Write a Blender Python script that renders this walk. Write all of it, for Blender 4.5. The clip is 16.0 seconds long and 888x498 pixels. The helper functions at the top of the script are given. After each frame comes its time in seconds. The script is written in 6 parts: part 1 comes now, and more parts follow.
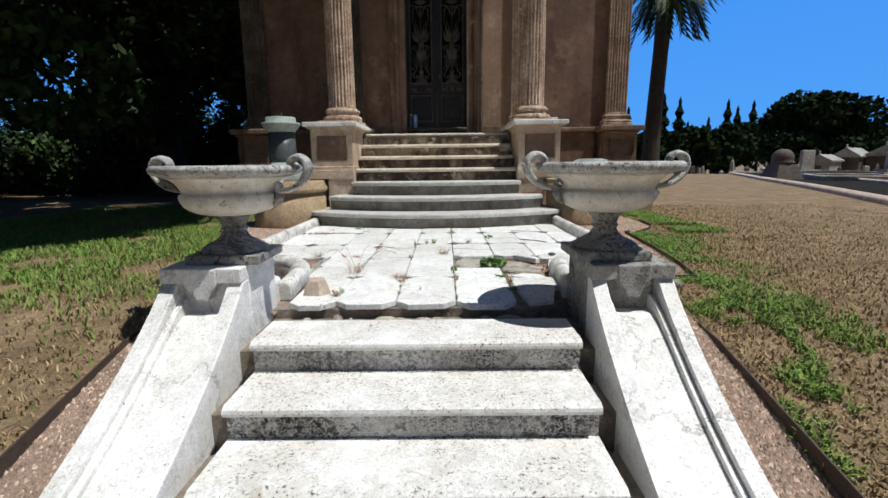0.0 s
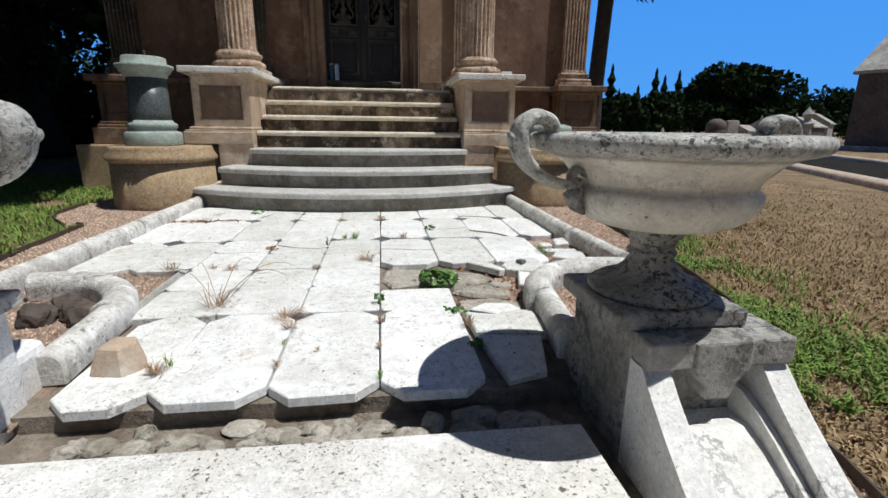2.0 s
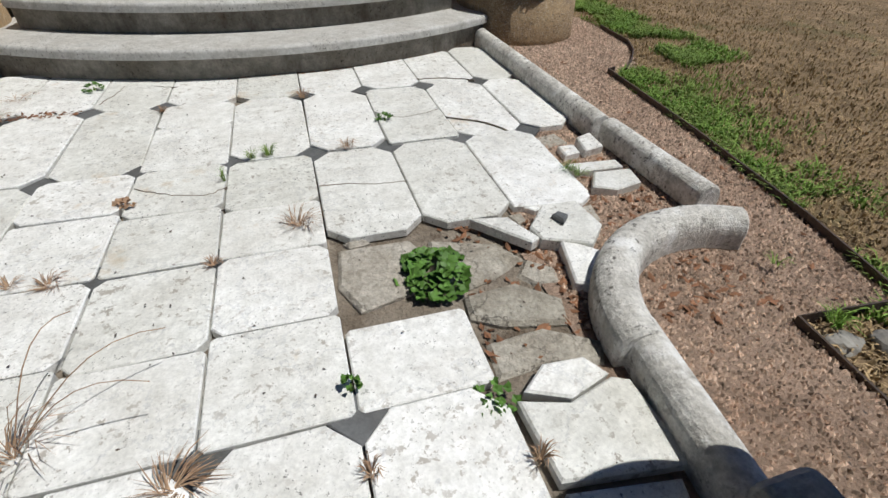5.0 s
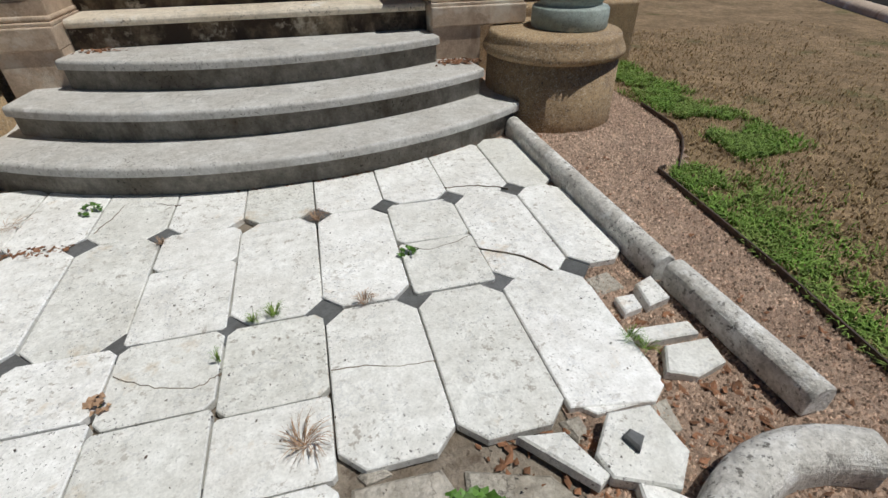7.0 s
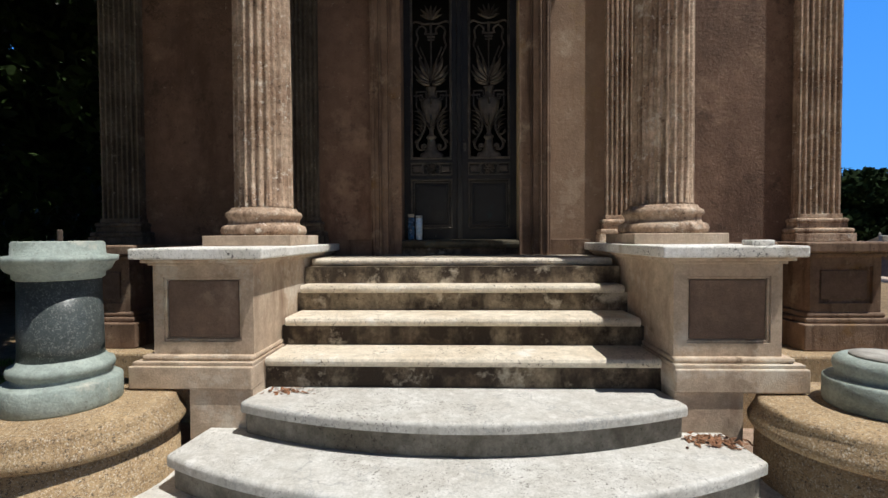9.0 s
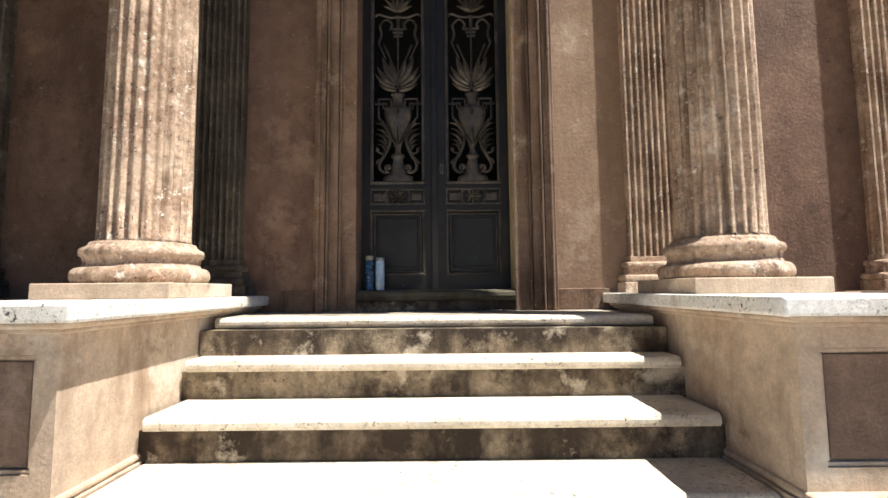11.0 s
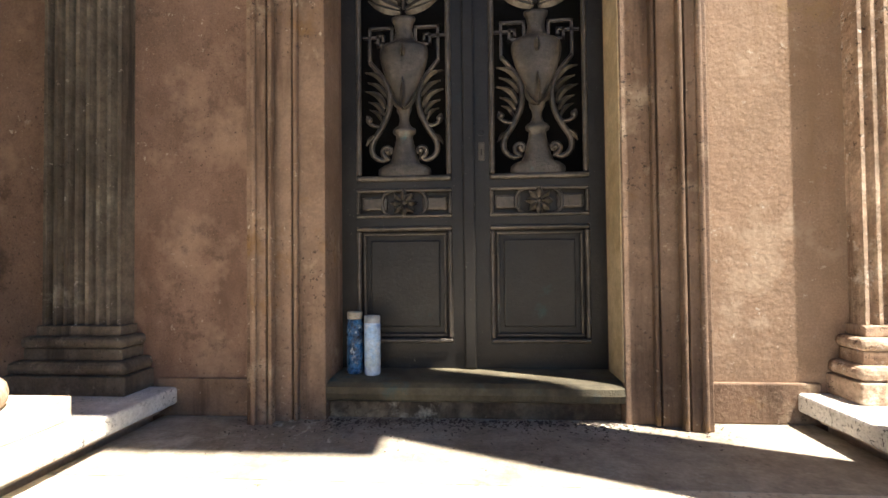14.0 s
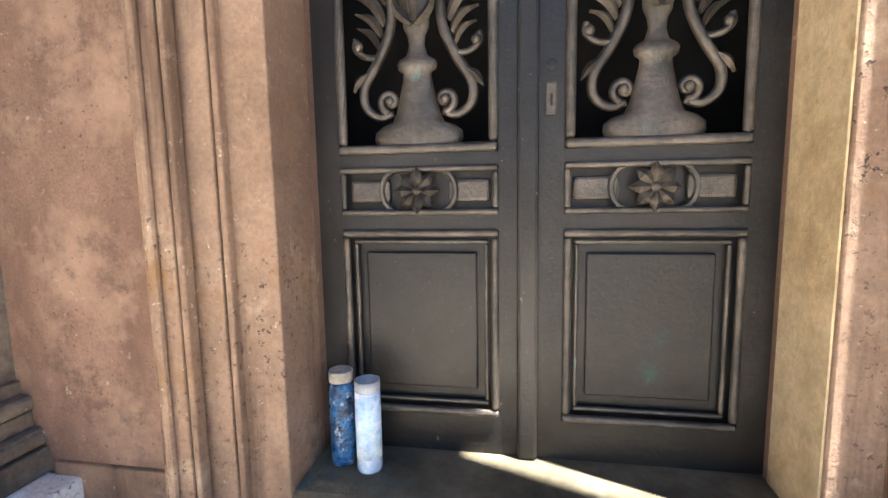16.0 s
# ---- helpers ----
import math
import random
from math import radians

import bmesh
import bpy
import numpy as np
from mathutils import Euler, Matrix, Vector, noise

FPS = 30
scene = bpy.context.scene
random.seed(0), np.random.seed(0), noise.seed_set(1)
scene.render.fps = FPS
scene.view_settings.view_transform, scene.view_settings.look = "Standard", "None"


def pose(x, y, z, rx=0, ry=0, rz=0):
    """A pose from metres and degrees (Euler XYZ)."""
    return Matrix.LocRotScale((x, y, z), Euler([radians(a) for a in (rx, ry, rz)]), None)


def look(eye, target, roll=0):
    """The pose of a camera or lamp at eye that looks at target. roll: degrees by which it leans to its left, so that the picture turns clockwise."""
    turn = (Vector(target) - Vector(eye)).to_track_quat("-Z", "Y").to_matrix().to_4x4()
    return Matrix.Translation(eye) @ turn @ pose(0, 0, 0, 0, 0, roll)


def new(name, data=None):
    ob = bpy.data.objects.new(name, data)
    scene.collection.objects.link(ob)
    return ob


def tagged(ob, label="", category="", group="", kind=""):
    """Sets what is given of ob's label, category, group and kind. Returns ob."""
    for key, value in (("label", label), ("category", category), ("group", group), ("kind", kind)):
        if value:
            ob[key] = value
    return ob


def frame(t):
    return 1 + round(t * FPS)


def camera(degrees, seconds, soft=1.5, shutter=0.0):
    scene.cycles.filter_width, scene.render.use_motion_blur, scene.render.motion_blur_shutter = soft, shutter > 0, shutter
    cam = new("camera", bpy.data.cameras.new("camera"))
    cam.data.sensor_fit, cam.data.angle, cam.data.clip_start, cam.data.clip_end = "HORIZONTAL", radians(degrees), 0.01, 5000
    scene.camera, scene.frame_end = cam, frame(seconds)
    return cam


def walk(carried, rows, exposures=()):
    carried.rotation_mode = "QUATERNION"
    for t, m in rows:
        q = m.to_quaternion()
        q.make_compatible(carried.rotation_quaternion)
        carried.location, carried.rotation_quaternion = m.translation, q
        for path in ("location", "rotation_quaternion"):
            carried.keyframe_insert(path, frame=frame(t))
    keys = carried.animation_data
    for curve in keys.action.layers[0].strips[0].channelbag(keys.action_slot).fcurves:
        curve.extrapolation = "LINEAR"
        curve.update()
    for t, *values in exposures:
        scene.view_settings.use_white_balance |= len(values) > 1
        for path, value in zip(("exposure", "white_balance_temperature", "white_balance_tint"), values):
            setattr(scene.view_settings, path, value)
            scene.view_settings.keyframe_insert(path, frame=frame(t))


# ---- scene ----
cam = camera(86.6, 16.0)
PATH = [
    (0, (0.144, 0.843, 0.751), (0.131, 2.811, 0.394), -0.6),
    (0.5, (0.02, 1.227, 0.809), (0.026, 3.202, 0.497), -0.5),
    (1, (0.055, 1.522, 0.753), (0.149, 3.493, 0.43), 0.0),
    (1.5, (0.162, 1.873, 0.774), (0.357, 3.832, 0.42), 0.4),
    (2, (0.214, 2.057, 0.764), (0.468, 3.976, 0.259), 0.7),
    (2.5, (0.102, 2.509, 0.748), (0.376, 4.376, 0.085), 0.7),
    (3, (0.113, 2.73, 0.771), (0.377, 4.536, -0.049), 0.6),
    (5.5, (0.241, 3.476, 1.035), (0.739, 4.943, -0.229), 1.6),
    (6, (0.291, 3.615, 1.126), (0.757, 5.101, -0.128), 0.5),
    (6.5, (0.243, 3.823, 1.152), (0.729, 5.325, -0.076), 0.2),
    (7, (0.299, 3.923, 1.187), (0.71, 5.5, 0.027), -0.5),
    (7.5, (0.376, 4.158, 1.266), (0.672, 5.85, 0.242), 0.6),
    (8, (0.367, 4.383, 1.232), (0.43, 6.273, 0.581), -0.2),
    (8.5, (0.135, 4.661, 1.339), (0.089, 6.637, 1.035), -0.3),
    (9, (0.012, 4.847, 1.371), (-0.064, 6.844, 1.318), -0.3),
    (9.5, (0.054, 5.182, 1.337), (-0.036, 7.176, 1.464), -0.2),
    (12, (0.015, 6.477, 1.361), (0.072, 8.468, 1.537), -0.7),
    (12.5, (-0.08, 6.84, 1.458), (-0.039, 8.834, 1.605), -0.8),
    (13, (-0.037, 6.988, 1.575), (-0.072, 8.984, 1.702), -0.6),
    (13.5, (0.033, 7.166, 1.694), (-0.04, 9.163, 1.77), -0.5),
    (14, (0.03, 7.27, 1.757), (-0.12, 9.264, 1.801), -0.6),
    (14.5, (-0.101, 7.499, 1.791), (-0.262, 9.493, 1.766), -0.7),
    (15, (-0.098, 7.631, 1.869), (-0.316, 9.619, 1.823), -0.8),
    (15.5, (-0.032, 7.789, 1.863), (-0.339, 9.762, 1.739), -0.7),
    (16, (-0.01, 7.994, 1.969), (-0.354, 9.95, 1.731), -1.0),
]
EXPOSURES = [(0.0, -0.15, 6000, 9), (3.0, -0.25, 6050, 9), (5.5, -0.48, 6150, 9), (7.0, -0.52, 6150, 9), (8.0, -0.55, 6150, 9), (8.5, -0.32, 6200, 9), (9.0, 0.05, 6250, 9), (9.5, 0.5, 6300, 9),
             (12.0, 1.3, 6500, 10), (12.5, 1.4, 6650, 10), (13.5, 1.8, 6850, 10), (14.0, 2.05, 6800, 10), (14.5, 2.45, 6650, 10), (15.0, 2.9, 6350, 10), (15.5, 3.15, 6300, 10), (16.0, 3.3, 6300, 10)]
walk(cam, [(t, look(eye, target, roll)) for t, eye, target, roll in PATH], EXPOSURES)

# ---- world, sun ----
SUN_DIR = Vector((0.385, -0.155, 1.0)).normalized()
world = bpy.data.worlds.new("sky")
scene.world = world
world.use_nodes = True
wn = world.node_tree.nodes
sky = wn.new("ShaderNodeTexSky")
sky.sky_type = "NISHITA"
sky.sun_disc = False
sky.sun_elevation = math.asin(SUN_DIR.z)
sky.sun_rotation = math.atan2(SUN_DIR.x, SUN_DIR.y)
sky.altitude = 1500.0
sky.air_density, sky.dust_density, sky.ozone_density = 0.6, 0.0, 1.5
wn["Background"].inputs["Strength"].default_value = 0.05
world.node_tree.links.new(sky.outputs["Color"], wn["Background"].inputs["Color"])
sun = new("sun", bpy.data.lights.new("sun", "SUN"))
sun.data.energy, sun.data.angle, sun.data.color = 5.0, radians(0.55), (1.0, 0.95, 0.87)
sun.matrix_world = look(SUN_DIR * 40, (0, 0, 0))


def sky_backdrop():
    """The clear blue sky above the horizon, ahead, far beyond the trees."""
    m = bpy.data.materials.new("clear_sky")
    m.use_nodes = True
    nt = m.node_tree
    nt.nodes.clear()
    out, em = nt.nodes.new("ShaderNodeOutputMaterial"), nt.nodes.new("ShaderNodeEmission")
    tc, sep, rmp = nt.nodes.new("ShaderNodeTexCoord"), nt.nodes.new("ShaderNodeSeparateXYZ"), nt.nodes.new("ShaderNodeMix")
    rmp.data_type = "RGBA"
    rmp.inputs[6].default_value, rmp.inputs[7].default_value = (0.12, 0.42, 0.98, 1), (0.035, 0.235, 0.88, 1)
    nt.links.new(tc.outputs["Generated"], sep.inputs[0])
    nt.links.new(sep.outputs["Z"], rmp.inputs[0])
    nt.links.new(rmp.outputs[2], em.inputs["Color"])
    em.inputs["Strength"].default_value = 1.0
    nt.links.new(em.outputs[0], out.inputs["Surface"])
    verts, faces = [], []
    for k in range(49):
        a = radians(8 + 150 * k / 48)
        verts += [(900 * math.cos(a), 900 * math.sin(a), -20), (900 * math.cos(a), 900 * math.sin(a), 640)]
    faces = [(2 * k, 2 * k + 1, 2 * k + 3, 2 * k + 2) for k in range(48)]
    me = bpy.data.meshes.new("backdrop")
    me.from_pydata(verts, [], faces)
    me.materials.append(m)
    tagged(new("backdrop", me), "clear deep blue summer sky", "sky", kind="structure")


sky_backdrop()


# ---- materials ----
def mat(name, base, rough=0.8, metal=0.0, vary=None, scale=4.0, fine=60.0, bump=0.3, bump_scale=None, spots=None, veins=None,
        random_amount=0.0, stain=None, spec=0.4, streak=None, island=False, grit=0.35, mottle=0.16):
    """A procedural surface: base colour varied by coarse noise towards vary, by grain, by dark spots (colour, threshold, scale),
    by veins (colour, scale, width) and stains (colour, threshold, scale), with a fine relief."""
    m = bpy.data.materials.new(name)
    m.use_nodes = True
    nt = m.node_tree
    n, ln = nt.nodes, nt.links
    bsdf = n["Principled BSDF"]
    bsdf.inputs["Roughness"].default_value = rough
    bsdf.inputs["Metallic"].default_value = metal
    bsdf.inputs["Specular IOR Level"].default_value = spec
    geo = n.new("ShaderNodeNewGeometry")
    pos = geo.outputs["Position"]

    def nz(sc, detail=4.0, rgh=0.6, vec=None):
        t = n.new("ShaderNodeTexNoise")
        t.inputs["Scale"].default_value, t.inputs["Detail"].default_value, t.inputs["Roughness"].default_value = sc, detail, rgh
        ln.new(vec or pos, t.inputs["Vector"])
        return t.outputs["Fac"]

    def ramp(fac, lo, hi):
        r = n.new("ShaderNodeMapRange")
        r.inputs["From Min"].default_value, r.inputs["From Max"].default_value = lo, hi
        ln.new(fac, r.inputs["Value"])
        return r.outputs["Result"]

    def mix(fac, a, b, mode="MIX"):
        x = n.new("ShaderNodeMix")
        x.data_type, x.blend_type = "RGBA", mode
        if isinstance(fac, float):
            x.inputs[0].default_value = fac
        else:
            ln.new(fac, x.inputs[0])
        for s, v in ((x.inputs[6], a), (x.inputs[7], b)):
            if isinstance(v, tuple):
                s.default_value = (*v, 1)
            else:
                ln.new(v, s)
        return x.outputs[2]

    col = mix(ramp(nz(scale, 5), 0.35, 0.65), tuple(base), tuple(vary or [c * 0.8 for c in base]))
    grain = nz(fine, 3)
    lo, hi = 1 - mottle, 1 + mottle
    col = mix(1.0, col, mix(ramp(nz(scale * 4.3 + 3, 6, 0.7), 0.36, 0.64), (lo, lo, lo * 0.98), (hi, hi, hi)), "MULTIPLY")
    col = mix(grit, col, mix(ramp(grain, 0.3, 0.7), (0.72, 0.72, 0.72), (1.25, 1.25, 1.25)), "MULTIPLY")
    if veins:
        d = n.new("ShaderNodeMath")
        d.operation = "SUBTRACT"
        d.inputs[1].default_value = 0.5
        ln.new(nz(veins[1], 7, 0.62), d.inputs[0])
        e = n.new("ShaderNodeMath")
        e.operation = "ABSOLUTE"
        ln.new(d.outputs[0], e.inputs[0])
        line = ramp(e.outputs[0], veins[2], 0.0)
        fade = n.new("ShaderNodeMath")
        fade.operation = "MULTIPLY"
        ln.new(line, fade.inputs[0])
        ln.new(ramp(nz(veins[1] * 0.9 + 0.3, 2), 0.42, 0.62), fade.inputs[1])
        col = mix(fade.outputs[0], col, veins[0])
    if streak:
        sq = n.new("ShaderNodeMapping")
        sq.inputs["Scale"].default_value = (1, 1, streak[3] if len(streak) > 3 else 0.08)
        ln.new(pos, sq.inputs["Vector"])
        col = mix(ramp(nz(streak[2], 5, 0.65, sq.outputs["Vector"]), streak[1], streak[1] + 0.18), col, streak[0])
    for st in (stain if isinstance(stain, list) else [stain] if stain else []):
        col = mix(ramp(nz(st[2], 6, 0.7), st[1], st[1] + 0.12), col, st[0])
    for sp in (spots if isinstance(spots, list) else [spots] if spots else []):
        mask = ramp(nz(sp[2], 4, 0.75), sp[1], sp[1] + 0.04)
        patch = ramp(nz(sp[3] if len(sp) > 3 else 1.7, 3), 0.38, 0.62)
        mm = n.new("ShaderNodeMath")
        mm.operation = "MULTIPLY"
        ln.new(mask, mm.inputs[0])
        ln.new(patch, mm.inputs[1])
        col = mix(mm.outputs[0], col, sp[0])
    if random_amount:
        if island:
            rnd = geo.outputs["Random Per Island"]
        else:
            rnd = n.new("ShaderNodeObjectInfo").outputs["Random"]
        lo, hi = 1 - random_amount, 1 + random_amount
        col = mix(1.0, col, mix(rnd, (lo, lo, lo * 0.96), (hi, hi, hi)), "MULTIPLY")
    ln.new(col, bsdf.inputs["Base Color"])
    rr = n.new("ShaderNodeMapRange")
    rr.inputs["To Min"].default_value, rr.inputs["To Max"].default_value = max(rough - 0.12, 0.05), min(rough + 0.1, 1)
    ln.new(grain, rr.inputs["Value"])
    ln.new(rr.outputs["Result"], bsdf.inputs["Roughness"])
    if bump:
        b = n.new("ShaderNodeBump")
        b.inputs["Strength"].default_value, b.inputs["Distance"].default_value = bump, 0.018
        add = n.new("ShaderNodeMath")
        ln.new(nz(bump_scale or fine, 6, 0.65), add.inputs[0])
        ln.new(nz(scale * 2, 4), add.inputs[1])
        ln.new(add.outputs[0], b.inputs["Height"])
        ln.new(b.outputs["Normal"], bsdf.inputs["Normal"])
    return m


LICHEN = (0.045, 0.045, 0.04)
MARBLE = mat("weathered_marble", (0.86, 0.85, 0.825), 0.55, vary=(0.74, 0.72, 0.68), scale=2.5, fine=90, bump=0.3, grit=0.5, mottle=0.10,
             veins=((0.30, 0.30, 0.30), 2.4, 0.012), spots=[(LICHEN, 0.605, 80.0, 3.0), ((0.40, 0.38, 0.35), 0.61, 30.0, 2.0)], stain=((0.58, 0.50, 0.40), 0.62, 1.6))
URN_MARBLE = mat("cream_urn_marble", (0.78, 0.74, 0.66), 0.6, vary=(0.62, 0.57, 0.49), scale=3, fine=90, bump=0.25, grit=0.4, mottle=0.12,
                 spots=[(LICHEN, 0.63, 80.0, 6.0), ((0.30, 0.28, 0.25), 0.62, 22.0, 2.0)], stain=((0.50, 0.44, 0.36), 0.62, 4.0), veins=((0.42, 0.40, 0.37), 2.6, 0.010))
RIM_MARBLE = mat("lichen_blackened_marble", (0.60, 0.59, 0.55), 0.75, vary=(0.40, 0.39, 0.36), scale=6, fine=90, bump=0.7, bump_scale=50, grit=0.6, mottle=0.25,
                 spots=[(LICHEN, 0.535, 45.0, 7.0), ((0.09, 0.09, 0.085), 0.56, 110.0, 5.0)], stain=((0.74, 0.73, 0.70), 0.58, 9.0))
TREAD = mat("worn_marble_tread", (0.86, 0.85, 0.83), 0.55, vary=(0.70, 0.67, 0.615), scale=3, fine=90, bump=0.25, grit=0.45, mottle=0.10,
            spots=[((0.05, 0.045, 0.04), 0.575, 62.0, 3.0), ((0.08, 0.07, 0.06), 0.585, 130.0, 5.0)], stain=((0.46, 0.38, 0.28), 0.62, 3.2), veins=((0.5, 0.48, 0.44), 3.0, 0.012))
GREY_TREAD = mat("grey_weathered_marble", (0.60, 0.59, 0.565), 0.6, vary=(0.46, 0.44, 0.405), scale=5, fine=90, bump=0.25, grit=0.5, mottle=0.12,
                 spots=[((0.07, 0.06, 0.05), 0.595, 70.0, 3.0), ((0.22, 0.21, 0.19), 0.60, 34.0, 3.0)], stain=((0.68, 0.665, 0.635), 0.57, 5.0), veins=((0.36, 0.36, 0.35), 2.2, 0.010))
STAIN_TREAD = mat("stained_cream_marble", (0.71, 0.64, 0.53), 0.6, vary=(0.58, 0.50, 0.39), scale=3, fine=90, bump=0.3, grit=0.5, mottle=0.15,
                  spots=[((0.09, 0.06, 0.04), 0.59, 50.0, 2.5)], stain=[((0.30, 0.21, 0.13), 0.61, 3.5), ((0.80, 0.78, 0.73), 0.58, 2.2)])
LANDING = mat("dirty_landing_marble", (0.42, 0.375, 0.31), 0.7, vary=(0.27, 0.23, 0.18), scale=3, fine=80, bump=0.3, grit=0.55, mottle=0.2,
              stain=[((0.12, 0.095, 0.07), 0.58, 4.0), ((0.58, 0.54, 0.46), 0.58, 2.5)])
RISER = mat("speckled_riser_stone", (0.74, 0.72, 0.68), 0.8, vary=(0.50, 0.47, 0.42), scale=3, fine=70, bump=0.6, grit=0.6,
            spots=[(LICHEN, 0.50, 46.0, 2.2), ((0.02, 0.02, 0.018), 0.515, 105.0, 4.0), ((0.03, 0.028, 0.024), 0.55, 22.0, 1.5)], stain=((0.26, 0.20, 0.13), 0.58, 3.4))
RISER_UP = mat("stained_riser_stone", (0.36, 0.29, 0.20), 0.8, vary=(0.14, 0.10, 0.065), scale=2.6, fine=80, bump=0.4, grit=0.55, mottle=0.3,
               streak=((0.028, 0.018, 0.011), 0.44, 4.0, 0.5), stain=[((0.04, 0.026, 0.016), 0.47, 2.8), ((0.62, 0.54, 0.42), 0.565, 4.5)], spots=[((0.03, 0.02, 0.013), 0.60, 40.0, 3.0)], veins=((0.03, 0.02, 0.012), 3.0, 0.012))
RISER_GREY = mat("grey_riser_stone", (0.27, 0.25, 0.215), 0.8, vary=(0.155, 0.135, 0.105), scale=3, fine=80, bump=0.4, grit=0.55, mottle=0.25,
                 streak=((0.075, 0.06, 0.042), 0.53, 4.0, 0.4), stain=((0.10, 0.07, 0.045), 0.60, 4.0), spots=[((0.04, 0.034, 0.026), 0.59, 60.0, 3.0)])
TILE = mat("marble_paving", (0.86, 0.86, 0.85), 0.5, vary=(0.73, 0.72, 0.695), scale=4.5, fine=110, bump=0.22, grit=0.42, mottle=0.11,
           veins=((0.44, 0.45, 0.47), 3.0, 0.009), spots=[((0.07, 0.06, 0.05), 0.605, 75.0, 2.5), ((0.44, 0.41, 0.37), 0.575, 26.0, 3.0)], stain=((0.58, 0.47, 0.33), 0.61, 2.6), random_amount=0.11)
SLATE = mat("grey_slate", (0.13, 0.135, 0.14), 0.6, vary=(0.10, 0.10, 0.10), scale=8, fine=120, bump=0.2, random_amount=0.2)
MORTAR = mat("old_mortar", (0.36, 0.31, 0.25), 0.95, vary=(0.19, 0.15, 0.11), scale=5, fine=80, bump=0.9, grit=0.6, stain=((0.12, 0.085, 0.06), 0.56, 6.0))
ROCK = mat("grey_rubble_stone", (0.50, 0.465, 0.41), 0.9, vary=(0.33, 0.295, 0.245), scale=9, fine=70, bump=1.0, bump_scale=24, grit=0.6, random_amount=0.15, veins=((0.10, 0.085, 0.07), 4.0, 0.012))
CURB = mat("lichened_marble_curb", (0.74, 0.72, 0.675), 0.8, vary=(0.50, 0.475, 0.43), scale=7, fine=80, bump=0.6, grit=0.6,
           spots=[(LICHEN, 0.60, 70.0, 4.0), ((0.18, 0.17, 0.15), 0.58, 28.0, 3.0)], stain=((0.88, 0.87, 0.84), 0.52, 9.0))
PIER = mat("buff_sandstone", (0.56, 0.45, 0.34), 0.85, vary=(0.45, 0.34, 0.25), scale=2.2, fine=90, bump=0.25, grit=0.45, mottle=0.15,
           streak=((0.28, 0.19, 0.13), 0.565, 4.0, 0.3), stain=[((0.66, 0.60, 0.51), 0.56, 2.4), ((0.24, 0.175, 0.12), 0.60, 5.0)])
# Lichened marble, its base colour lowered to deepen stones that stand in shade.
BLOCK_MARBLE = mat("lichened_shaded_block", (0.44, 0.42, 0.385), 0.75, vary=(0.26, 0.25, 0.225), scale=4, fine=80, bump=0.45, grit=0.5, mottle=0.2,
                   spots=[(LICHEN, 0.525, 55.0, 3.0), ((0.08, 0.08, 0.072), 0.53, 18.0, 2.0)], stain=((0.40, 0.33, 0.25), 0.58, 3.0))
PANEL = mat("brown_sandstone_panel", (0.22, 0.145, 0.105), 0.85, vary=(0.15, 0.10, 0.075), scale=3, fine=80, bump=0.5, grit=0.5, stain=((0.30, 0.22, 0.17), 0.58, 4.0))
STUCCO = mat("red_brown_stucco", (0.225, 0.136, 0.094), 0.88, vary=(0.15, 0.092, 0.064), scale=1.6, fine=150, bump=0.4, bump_scale=45, grit=0.7, mottle=0.11,
             streak=((0.10, 0.056, 0.038), 0.51, 2.6, 0.35), stain=[((0.29, 0.19, 0.13), 0.56, 2.4), ((0.44, 0.36, 0.29), 0.66, 9.0), ((0.075, 0.046, 0.032), 0.58, 5.0)],
             spots=[((0.46, 0.37, 0.29), 0.65, 30.0, 2.2), ((0.035, 0.022, 0.015), 0.61, 70.0, 3.0), ((0.30, 0.20, 0.14), 0.62, 90.0, 4.0)])
# Faded plaster, paled further for grazing sun and light bounced off the landing.
FADED_SUNLIT = mat("faded_sunlit_stucco", (0.35, 0.24, 0.162), 0.88, vary=(0.26, 0.168, 0.11), scale=1.8, fine=140, bump=0.22, bump_scale=45, grit=0.55, mottle=0.10,
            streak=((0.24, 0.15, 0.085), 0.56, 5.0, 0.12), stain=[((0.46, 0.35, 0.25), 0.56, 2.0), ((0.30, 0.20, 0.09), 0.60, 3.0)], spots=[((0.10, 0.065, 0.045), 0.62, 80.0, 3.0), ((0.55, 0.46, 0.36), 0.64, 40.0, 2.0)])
CASING = mat("brown_stone_casing", (0.262, 0.175, 0.12), 0.82, vary=(0.165, 0.102, 0.066), scale=2.2, fine=120, bump=0.3, bump_scale=60, grit=0.65, mottle=0.12,
             streak=((0.075, 0.043, 0.026), 0.51, 9.0, 0.08), stain=[((0.35, 0.265, 0.185), 0.56, 4.0), ((0.20, 0.11, 0.04), 0.59, 3.0)],
             spots=[((0.04, 0.026, 0.018), 0.59, 60.0, 2.0), ((0.46, 0.37, 0.28), 0.645, 40.0, 3.0)])
FLUTED = mat("fluted_stone", (0.60, 0.455, 0.335), 0.82, vary=(0.35, 0.235, 0.16), scale=4, fine=90, bump=0.8, bump_scale=45, grit=0.65, mottle=0.25,
             streak=((0.13, 0.072, 0.042), 0.515, 13.0, 0.07), stain=[((0.74, 0.66, 0.55), 0.575, 9.0), ((0.16, 0.095, 0.058), 0.60, 12.0)],
             spots=[((0.045, 0.03, 0.02), 0.595, 48.0, 4.0), ((0.78, 0.71, 0.61), 0.60, 26.0, 4.0)])
